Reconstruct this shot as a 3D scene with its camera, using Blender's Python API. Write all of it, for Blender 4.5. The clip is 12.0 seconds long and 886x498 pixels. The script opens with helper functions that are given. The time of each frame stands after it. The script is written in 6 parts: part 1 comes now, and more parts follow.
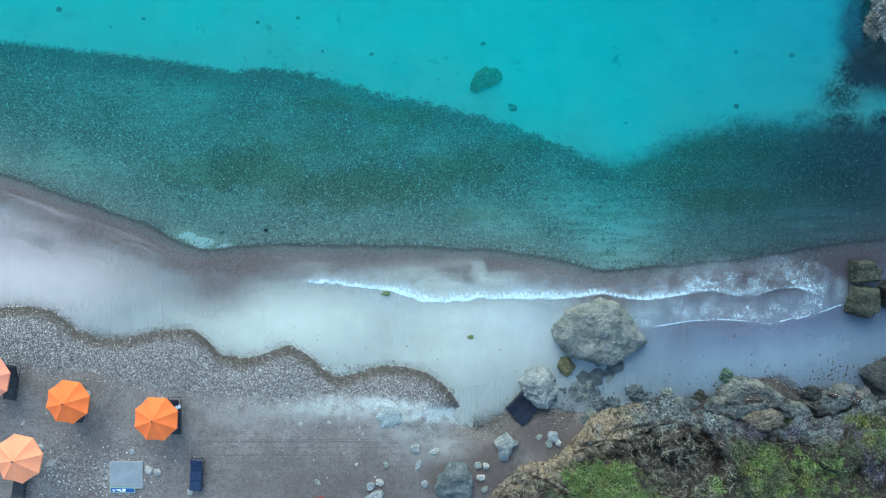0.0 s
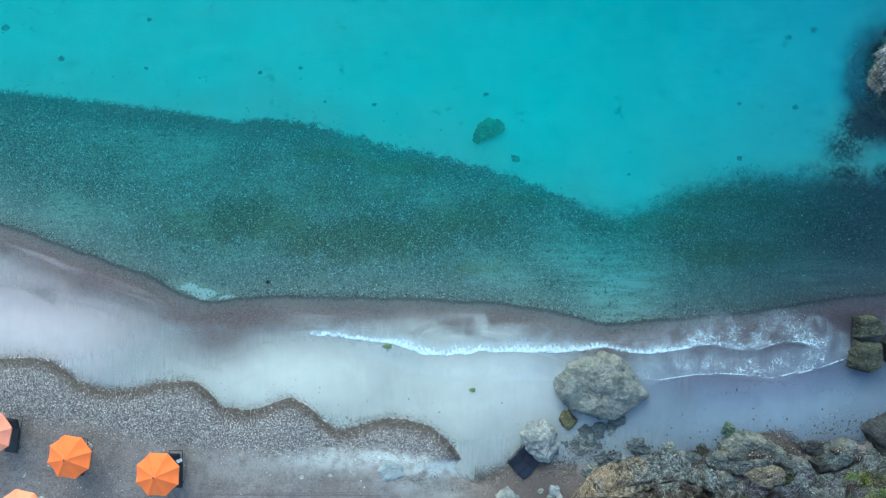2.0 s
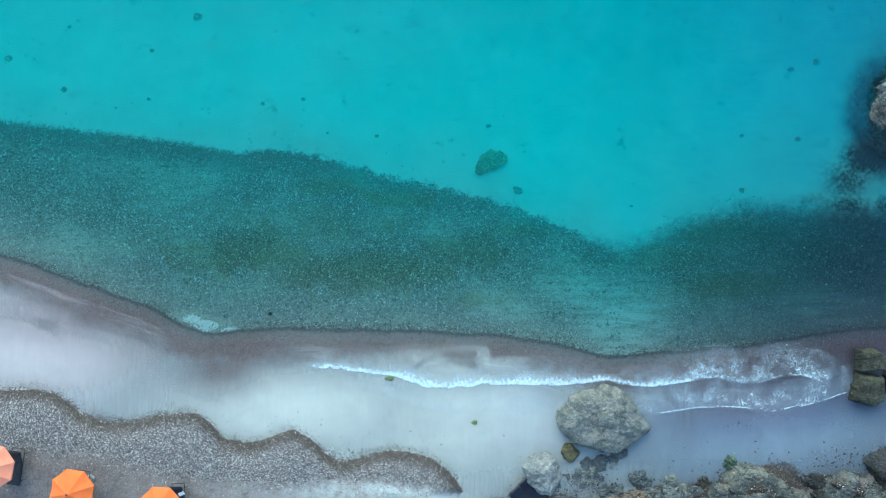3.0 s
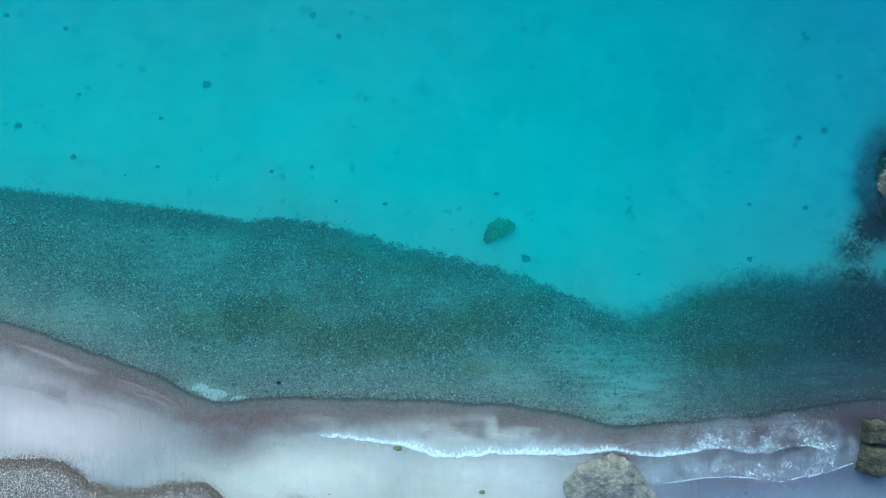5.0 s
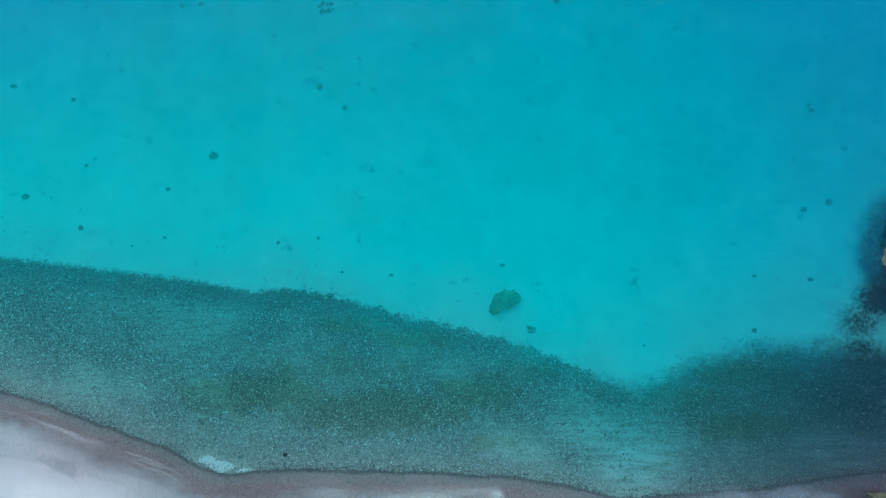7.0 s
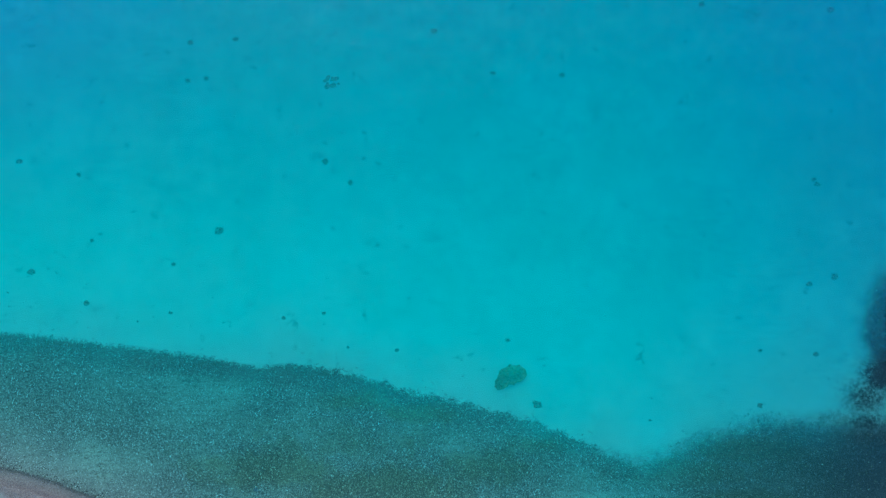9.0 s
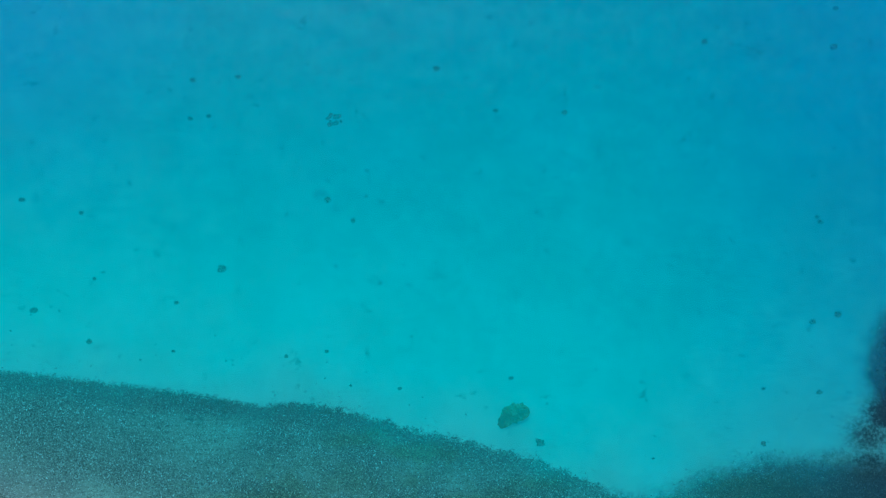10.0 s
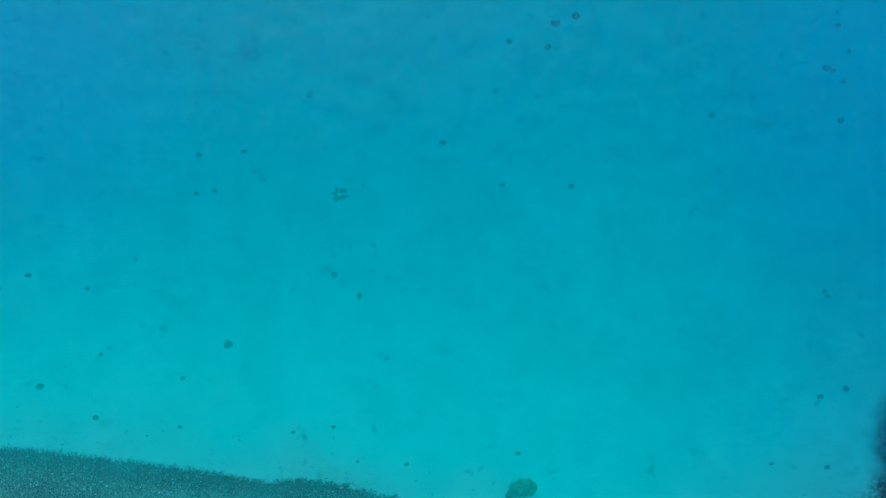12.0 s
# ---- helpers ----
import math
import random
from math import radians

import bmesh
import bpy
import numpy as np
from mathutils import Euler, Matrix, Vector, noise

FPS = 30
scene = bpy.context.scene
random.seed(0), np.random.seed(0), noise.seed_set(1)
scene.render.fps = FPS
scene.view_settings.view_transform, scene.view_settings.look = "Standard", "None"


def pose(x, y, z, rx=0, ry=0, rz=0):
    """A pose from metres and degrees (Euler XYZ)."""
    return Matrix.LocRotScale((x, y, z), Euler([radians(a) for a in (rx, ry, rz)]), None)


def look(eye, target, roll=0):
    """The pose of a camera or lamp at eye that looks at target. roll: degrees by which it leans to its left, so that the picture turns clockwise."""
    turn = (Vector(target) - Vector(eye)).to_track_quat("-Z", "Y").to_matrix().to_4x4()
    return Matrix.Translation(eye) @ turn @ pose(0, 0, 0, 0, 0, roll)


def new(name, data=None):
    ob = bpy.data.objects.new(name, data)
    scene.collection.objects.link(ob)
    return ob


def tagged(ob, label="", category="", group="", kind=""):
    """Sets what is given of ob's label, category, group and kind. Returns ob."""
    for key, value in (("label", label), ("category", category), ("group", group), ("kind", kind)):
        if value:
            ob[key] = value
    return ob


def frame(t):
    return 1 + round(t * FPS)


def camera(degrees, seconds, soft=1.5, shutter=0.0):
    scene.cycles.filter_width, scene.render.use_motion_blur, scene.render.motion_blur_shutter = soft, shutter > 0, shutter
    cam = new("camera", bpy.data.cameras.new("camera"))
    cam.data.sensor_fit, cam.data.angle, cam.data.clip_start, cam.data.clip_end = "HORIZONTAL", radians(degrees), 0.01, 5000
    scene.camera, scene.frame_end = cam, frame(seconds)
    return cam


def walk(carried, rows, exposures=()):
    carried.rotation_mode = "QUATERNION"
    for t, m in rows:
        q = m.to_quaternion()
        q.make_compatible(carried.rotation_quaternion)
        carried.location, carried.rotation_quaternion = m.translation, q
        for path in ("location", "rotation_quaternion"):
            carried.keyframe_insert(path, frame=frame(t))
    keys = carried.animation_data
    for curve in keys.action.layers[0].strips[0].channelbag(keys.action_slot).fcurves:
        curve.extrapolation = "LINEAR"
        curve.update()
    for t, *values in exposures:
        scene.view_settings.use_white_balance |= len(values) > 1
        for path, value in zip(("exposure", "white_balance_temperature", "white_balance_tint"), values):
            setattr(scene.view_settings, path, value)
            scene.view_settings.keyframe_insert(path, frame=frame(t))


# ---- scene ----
cam = camera(63.0, 12.0, soft=1.2)
PATH = [
    (0, 0.000, 0.000, 38.400, -0.000, 0.000, -0.000),
    (0.5, 0.005, 0.623, 38.385, -0.041, 0.020, 0.053),
    (1, -0.001, 1.304, 38.373, -0.078, 0.038, 0.108),
    (1.5, -0.031, 2.068, 38.363, -0.108, 0.056, 0.163),
    (2, -0.072, 2.890, 38.356, -0.133, 0.072, 0.216),
    (2.5, -0.118, 3.749, 38.355, -0.153, 0.086, 0.263),
    (3, -0.182, 4.639, 38.365, -0.170, 0.101, 0.305),
    (3.2, -0.213, 4.997, 38.369, -0.176, 0.107, 0.321),
    (5, -0.591, 8.382, 38.438, -0.199, 0.185, 0.418),
    (5.5, -0.687, 9.342, 38.476, -0.206, 0.199, 0.437),
    (6, -0.772, 10.328, 38.507, -0.213, 0.210, 0.455),
    (6.5, -0.834, 11.324, 38.534, -0.220, 0.217, 0.467),
    (7, -0.921, 12.319, 38.557, -0.227, 0.223, 0.473),
    (7.2, -0.955, 12.719, 38.564, -0.230, 0.225, 0.475),
    (9, -1.255, 16.467, 38.543, -0.249, 0.230, 0.403),
    (9.5, -1.333, 17.520, 38.524, -0.252, 0.242, 0.375),
    (10, -1.406, 18.570, 38.502, -0.256, 0.256, 0.347),
    (10.5, -1.488, 19.612, 38.477, -0.261, 0.273, 0.319),
    (11, -1.579, 20.648, 38.452, -0.266, 0.294, 0.293),
    (11.5, -1.658, 21.701, 38.428, -0.271, 0.315, 0.266),
    (12, -1.738, 22.730, 38.409, -0.277, 0.338, 0.238),
]

walk(cam, [(t, pose(x, y, z, rx, ry, rz)) for t, x, y, z, rx, ry, rz in PATH],
     [(0.0, 1.72, 6350, -12), (12.0, 1.7, 6350, -12)])

# ---- world and sun ----
world = bpy.data.worlds.new("sky")
scene.world = world
world.use_nodes = True
wt = world.node_tree
sky = wt.nodes.new("ShaderNodeTexSky")
sky.sky_type = "NISHITA"
sky.sun_disc = False
SUN_ELEV, SUN_AZ = 38.0, -12.0
sky.sun_elevation, sky.sun_rotation = radians(SUN_ELEV), radians(SUN_AZ)
wt.links.new(sky.outputs[0], wt.nodes["Background"].inputs[0])
wt.nodes["Background"].inputs[1].default_value = 0.15
sun = new("sun", bpy.data.lights.new("sun", "SUN"))
sun.data.energy, sun.data.angle, sun.data.color = 0.5, radians(44), (1.0, 0.95, 0.88)
sd = Vector((math.sin(radians(SUN_AZ)) * math.cos(radians(SUN_ELEV)), math.cos(radians(SUN_AZ)) * math.cos(radians(SUN_ELEV)), math.sin(radians(SUN_ELEV))))
sun.matrix_world = look(sd * 60, (0, 0, 0))


# ---- node helpers ----
class Nodes:
    """A short way to write a material's nodes."""

    def __init__(self, name):
        self.m = bpy.data.materials.new(name)
        self.m.use_nodes = True
        self.t = self.m.node_tree
        self.t.nodes.clear()
        self.out = self.t.nodes.new("ShaderNodeOutputMaterial")
        self.tc = self.t.nodes.new("ShaderNodeTexCoord")

    def put(self, sock, v):
        if isinstance(v, bpy.types.NodeSocket):
            self.t.links.new(v, sock)
        elif isinstance(v, (tuple, list)) and len(v) == 3 and sock.type == "RGBA":
            sock.default_value = (*v, 1)
        else:
            sock.default_value = v

    def node(self, kind, **ins):
        n = self.t.nodes.new(kind)
        for k, v in ins.items():
            self.put(n.inputs[k.replace("_", " ")], v)
        return n

    def vec(self, scale=(1, 1, 1), local=False, rot=0.0):
        src = self.tc.outputs["Object"]
        if not local:
            src = self.t.nodes.new("ShaderNodeNewGeometry").outputs["Position"]
        n = self.t.nodes.new("ShaderNodeMapping")
        n.inputs["Scale"].default_value = scale
        n.inputs["Rotation"].default_value = (0, 0, radians(rot))
        self.t.links.new(src, n.inputs["Vector"])
        return n.outputs[0]

    def noise(self, scale, detail=3.0, rough=0.55, v=None, warp=0.0):
        n = self.node("ShaderNodeTexNoise", Scale=scale, Detail=detail, Roughness=rough, Distortion=warp)
        self.put(n.inputs["Vector"], v or self.vec())
        return n.outputs[0]

    def cells(self, scale, v=None, feature="F1"):
        n = self.t.nodes.new("ShaderNodeTexVoronoi")
        n.feature = feature
        n.inputs["Scale"].default_value = scale
        self.put(n.inputs["Vector"], v or self.vec())
        return n

    def attr(self, name):
        n = self.t.nodes.new("ShaderNodeAttribute")
        n.attribute_name = name
        return n.outputs["Fac"]

    def math(self, op, a, b=0.0, c=0.0, clamp=False):
        n = self.t.nodes.new("ShaderNodeMath")
        n.operation, n.use_clamp = op, clamp
        for s, v in zip(n.inputs, (a, b, c)):
            self.put(s, v)
        return n.outputs[0]

    def span(self, v, a, b, lo=0.0, hi=1.0, smooth=True):
        n = self.t.nodes.new("ShaderNodeMapRange")
        n.interpolation_type = "SMOOTHSTEP" if smooth else "LINEAR"
        for s, x in zip(n.inputs, (v, a, b, lo, hi)):
            self.put(s, x)
        return n.outputs[0]

    def mix(self, f, a, b, blend="MIX"):
        n = self.t.nodes.new("ShaderNodeMix")
        n.data_type, n.blend_type = "RGBA", blend
        self.put(n.inputs[0], f), self.put(n.inputs[6], a), self.put(n.inputs[7], b)
        return n.outputs[2]

    def ramp(self, f, *stops):
        n = self.t.nodes.new("ShaderNodeValToRGB")
        e = n.color_ramp.elements
        while len(e) < len(stops):
            e.new(0.5)
        for el, (p, c) in zip(e, stops):
            el.position, el.color = p, (*c, 1)
        self.put(n.inputs[0], f)
        return n.outputs[0]

    def bump(self, h, strength=0.5, dist=0.02):
        n = self.node("ShaderNodeBump", Strength=strength, Distance=dist)
        self.put(n.inputs["Height"], h)
        return n.outputs[0]

    def finish(self, color, rough=0.8, bump=None, metal=0.0, spec=0.4):
        b = self.t.nodes.new("ShaderNodeBsdfPrincipled")
        self.put(b.inputs["Base Color"], color), self.put(b.inputs["Roughness"], rough), self.put(b.inputs["Metallic"], metal)
        self.put(b.inputs["Specular IOR Level"], spec)
        if bump:
            self.put(b.inputs["Normal"], bump)
        self.t.links.new(b.outputs[0], self.out.inputs[0])
        return self.m


def blend_shader(n, f, a, b):
    s = n.t.nodes.new("ShaderNodeMixShader")
    n.put(s.inputs[0], f), n.t.links.new(a, s.inputs[1]), n.t.links.new(b, s.inputs[2])
    return s.outputs[0]


# ---- materials ----
def ground_material():
    n = Nodes("shore_ground")
    e1, e2, e3, eb = (n.attr(k) for k in ("reef_edge", "step_edge", "water_edge", "berm_edge"))
    brown, pale, weed, furrow = (n.attr(k) for k in ("brown", "pale", "weed", "furrow"))
    fine, mid, low = n.noise(9, 3), n.noise(1.6, 4), n.noise(0.35, 3)
    # single stones, as random cells of two sizes
    c1, c2 = n.cells(24.0), n.cells(19.0)
    grey1 = n.math("FRACT", n.math("MULTIPLY", n.node("ShaderNodeSeparateColor", Color=c1.outputs["Color"]).outputs[0], 7.0))
    grey2 = n.node("ShaderNodeSeparateColor", Color=c2.outputs["Color"]).outputs[1]
    stones = n.ramp(grey1, (0.0, (0.085, 0.075, 0.06)), (0.5, (0.24, 0.21, 0.165)), (0.88, (0.42, 0.385, 0.32)), (1.0, (0.66, 0.63, 0.54)))
    stones = n.mix(n.span(grey2, 0.968, 0.976), stones, (0.86, 0.85, 0.76))
    # seabed sand, with low ripples and faint dark growth
    sand = n.ramp(n.noise(0.22, 4, 0.6), (0.3, (0.74, 0.72, 0.58)), (0.7, (0.84, 0.82, 0.69)))
    sand = n.mix(n.math("MULTIPLY", n.span(n.noise(1.3, 5, 0.65), 0.60, 0.74), 0.35), sand, (0.16, 0.2, 0.13))
    # light lost in deeper water offshore, put into the sand's colour
    sand = n.mix(n.span(e1, 2.0, 15.0), sand, (0.8, 0.79, 0.84), "MULTIPLY")
    # the east side's dim cast, painted into the sand
    sand = n.mix(n.span(n.node("ShaderNodeSeparateXYZ", Vector=n.vec()).outputs[0], 5.0, 22.0), sand, (0.85, 0.83, 0.86), "MULTIPLY")
    # sand ripple marks, and surface-ripple glitter painted in as broad mottling
    marks = n.noise(1.0, 4, 0.6, n.vec((1.6, 6.5, 1), rot=8), 0.4)
    sand = n.mix(n.math("MULTIPLY", n.span(marks, 0.46, 0.62), n.span(n.noise(0.25, 3), 0.4, 0.6, 0.15, 0.8)), sand, (0.93, 0.93, 0.93), "MULTIPLY")
    sand = n.mix(n.span(n.noise(0.55, 5, 0.65, warp=0.5), 0.42, 0.62), sand, (0.93, 0.95, 0.96), "MULTIPLY")
    sand = n.mix(n.math("MULTIPLY", n.span(n.noise(2.6, 5, 0.7), 0.6, 0.68), 0.6), sand, (0.8, 0.83, 0.85), "MULTIPLY")
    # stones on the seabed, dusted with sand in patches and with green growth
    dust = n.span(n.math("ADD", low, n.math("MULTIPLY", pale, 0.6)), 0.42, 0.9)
    # bright bands of the surface ripples worked into the sand dust
    ripple_bands = n.noise(1.0, 3, 0.6, n.vec((0.6, 5.0, 1)), 0.5)
    bed = n.mix(n.math("MULTIPLY", dust, n.math("MULTIPLY", n.span(fine, 0.15, 0.75), n.span(ripple_bands, 0.38, 0.58, 0.45, 1.0))), stones, (0.56, 0.55, 0.42))
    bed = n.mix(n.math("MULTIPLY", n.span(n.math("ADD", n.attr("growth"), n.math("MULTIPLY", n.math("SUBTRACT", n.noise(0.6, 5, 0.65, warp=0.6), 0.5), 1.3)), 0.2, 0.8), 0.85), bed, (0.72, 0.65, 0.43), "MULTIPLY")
    # eastern dimness painted into the stones as a darker tone
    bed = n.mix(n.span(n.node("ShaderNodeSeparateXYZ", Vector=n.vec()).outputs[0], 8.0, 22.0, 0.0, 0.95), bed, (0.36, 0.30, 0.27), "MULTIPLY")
    rim = n.math("MULTIPLY", n.span(e1, -1.6, -0.2), n.span(n.node("ShaderNodeSeparateXYZ", Vector=n.vec()).outputs[0], 6.0, -10.0, 0.25, 0.85))
    bed = n.mix(rim, bed, (0.42, 0.42, 0.44), "MULTIPLY")
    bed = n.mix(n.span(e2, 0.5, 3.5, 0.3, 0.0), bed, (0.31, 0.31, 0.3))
    # light lines of surface ripples off the point, painted as paler bed
    ribbed = n.math("MULTIPLY", n.attr("ribbed"), n.span(n.noise(1.0, 3, 0.5, n.vec((0.42, 3.0, 1), rot=-4), 0.9), 0.42, 0.62))
    bed = n.mix(ribbed, bed, (0.62, 0.63, 0.56))
    bed = n.mix(n.math("MULTIPLY", n.attr("ribbed"), 0.3), bed, (0.5, 0.52, 0.45))
    east = n.node("ShaderNodeSeparateXYZ", Vector=n.vec()).outputs[0]
    ragged = n.math("MULTIPLY", n.math("SUBTRACT", n.noise(1.9, 7, 0.8), 0.5), n.span(east, -14.0, -6.0, 0.8, 1.7))
    edge = n.math("ADD", e1, n.math("ADD", ragged, n.math("MULTIPLY", n.math("SUBTRACT", fine, 0.5), 0.5)))
    soft_edge = n.span(east, 6.0, 11.0, 0.0, 0.55)
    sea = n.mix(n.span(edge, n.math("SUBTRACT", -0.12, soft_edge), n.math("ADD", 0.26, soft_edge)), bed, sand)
    # stray clumps of growth that lie on the sand just off the edge
    clump = n.math("MULTIPLY", n.span(n.noise(3.2, 5, 0.7), 0.57, 0.64), n.math("MULTIPLY", n.span(e1, 1.5, 0.2), n.span(n.noise(0.6, 3), 0.4, 0.6)))
    sea = n.mix(n.math("MULTIPLY", clump, 0.75), sea, (0.10, 0.11, 0.08))
    sea = n.mix(n.span(n.math("MULTIPLY", weed, n.span(n.noise(4.2, 5, 0.65), 0.32, 0.66, 0.55, 1.0)), 0.1, 1.0), sea, n.mix(n.span(fine, 0.4, 0.65), (0.012, 0.012, 0.012), n.mix(n.span(mid, 0.45, 0.65), (0.035, 0.037, 0.034), (0.09, 0.085, 0.075))))
    # bed colour darkens smoothly to navy round the islet
    skirt = n.math("ADD", n.attr("skirt"), n.math("MULTIPLY", n.math("SUBTRACT", n.noise(1.1, 4, 0.6), 0.5), 0.5))
    sea = n.mix(n.span(skirt, 0.12, 0.95), sea, n.mix(n.span(fine, 0.45, 0.7), (0.014, 0.016, 0.02), (0.06, 0.06, 0.055)))
    sea = n.mix(n.span(n.math("ADD", pale, n.math("ADD", n.math("MULTIPLY", n.math("SUBTRACT", mid, 0.5), 0.8), n.math("MULTIPLY", n.math("SUBTRACT", fine, 0.5), 1.2))), 0.85, 1.05), sea, (0.72, 0.72, 0.66))
    # wash zone: fine pale silt, brown sand where it is swept bare
    streak = n.noise(1.0, 5, 0.65, n.vec((0.7, 0.4, 1)), 0.8)
    silt = n.ramp(streak, (0.3, (0.46, 0.47, 0.46)), (0.75, (0.56, 0.58, 0.56)))
    # silt darkened eastward to paint in the same dim blue cast
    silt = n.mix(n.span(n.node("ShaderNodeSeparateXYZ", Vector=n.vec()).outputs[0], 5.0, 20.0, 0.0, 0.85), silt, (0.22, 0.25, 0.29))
    umber = n.mix(n.math("MULTIPLY", grey1, 0.8), (0.17, 0.1, 0.086), (0.38, 0.275, 0.25))
    wash = n.mix(n.math("MULTIPLY", brown, n.span(streak, 0.2, 0.65, 0.6, 1.0)), silt, umber)
    wash = n.mix(n.math("MULTIPLY", n.span(n.math("ADD", e2, n.math("MULTIPLY", n.math("SUBTRACT", mid, 0.5), 2.2)), -2.4, -0.9), 0.85), wash, umber)
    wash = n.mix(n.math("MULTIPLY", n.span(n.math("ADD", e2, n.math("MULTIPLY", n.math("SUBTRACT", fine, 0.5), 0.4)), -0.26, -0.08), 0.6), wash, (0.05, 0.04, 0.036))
    # beach: shingle berm above the water's edge, gravelly grey sand behind
    grey3 = n.node("ShaderNodeSeparateColor", Color=n.cells(31.0).outputs["Color"]).outputs[2]
    gravel = n.ramp(grey3, (0.0, (0.03, 0.027, 0.028)), (0.5, (0.085, 0.078, 0.081)), (0.8, (0.22, 0.208, 0.212)), (1.0, (0.5, 0.485, 0.49)))
    shingle = n.mix(n.span(e3, -0.75, -0.2), gravel, n.mix(0.2, (0.045, 0.033, 0.029), gravel))
    dry = n.ramp(n.noise(0.5, 5, 0.6), (0.3, (0.134, 0.107, 0.103)), (0.5, (0.193, 0.16, 0.155)), (0.75, (0.286, 0.25, 0.244)))
    dry = n.mix(n.math("MULTIPLY", n.span(grey1, 0.6, 1.0), 0.16), dry, (0.42, 0.42, 0.4))
    dry = n.mix(n.math("MULTIPLY", n.span(fine, 0.45, 0.75), 0.35), dry, (0.1, 0.09, 0.085))
    dry = n.mix(n.math("MULTIPLY", n.span(low, 0.5, 0.62), 0.3), dry, gravel)
    # shade of the bumpy, trodden sand painted as dark mottling
    dry = n.mix(n.math("MULTIPLY", n.span(n.noise(3.6, 5, 0.65), 0.48, 0.64), 0.4), dry, (0.075, 0.066, 0.062))
    dry = n.mix(n.math("MULTIPLY", n.span(n.noise(13, 4, 0.75), 0.5, 0.6), 0.5), dry, (0.06, 0.052, 0.052))
    dry = n.mix(n.math("MULTIPLY", n.span(n.noise(26, 3, 0.75), 0.5, 0.62), 0.45), dry, (0.05, 0.043, 0.042))
    dry = n.mix(n.math("MULTIPLY", n.span(n.noise(30, 2, 0.7, n.vec((1, 1.6, 1))), 0.6, 0.68), 0.35), dry, (0.42, 0.41, 0.41))
    dry = n.mix(n.math("MULTIPLY", brown, 0.8, clamp=True), dry, (0.065, 0.048, 0.043))
    dry = n.mix(n.math("MULTIPLY", pale, n.span(mid, 0.2, 0.6), clamp=True), dry, (0.40, 0.43, 0.43))
    lines = n.math("MULTIPLY", furrow, n.span(n.noise(1.0, 2, 0.5, n.vec((0.04, 20, 1))), 0.56, 0.64))
    dry = n.mix(n.math("MULTIPLY", lines, 0.6), dry, (0.08, 0.07, 0.065))
    berm_e = n.math("ADD", eb, n.math("MULTIPLY", n.math("SUBTRACT", n.noise(2.5, 5, 0.7), 0.5), 1.6))
    beach = n.mix(n.span(berm_e, -0.25, 0.25), dry, shingle)
    shore_e = n.math("ADD", e3, n.math("MULTIPLY", n.math("SUBTRACT", n.noise(5, 4, 0.7), 0.5), 0.5))
    low_side = n.mix(n.span(n.math("ADD", e2, n.math("MULTIPLY", n.math("SUBTRACT", fine, 0.5), 0.3)), -0.08, 0.08), wash, sea)
    # dim blue cast of the east painted over wash and stony bed
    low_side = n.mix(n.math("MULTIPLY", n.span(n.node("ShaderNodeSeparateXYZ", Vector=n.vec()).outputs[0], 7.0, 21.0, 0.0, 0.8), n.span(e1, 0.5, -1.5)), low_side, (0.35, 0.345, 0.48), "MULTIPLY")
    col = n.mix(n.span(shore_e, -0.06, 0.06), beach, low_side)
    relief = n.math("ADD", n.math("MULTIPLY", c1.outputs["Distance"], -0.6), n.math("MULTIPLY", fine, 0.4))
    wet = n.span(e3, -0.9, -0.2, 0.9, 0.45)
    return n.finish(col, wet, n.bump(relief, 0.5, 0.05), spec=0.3)


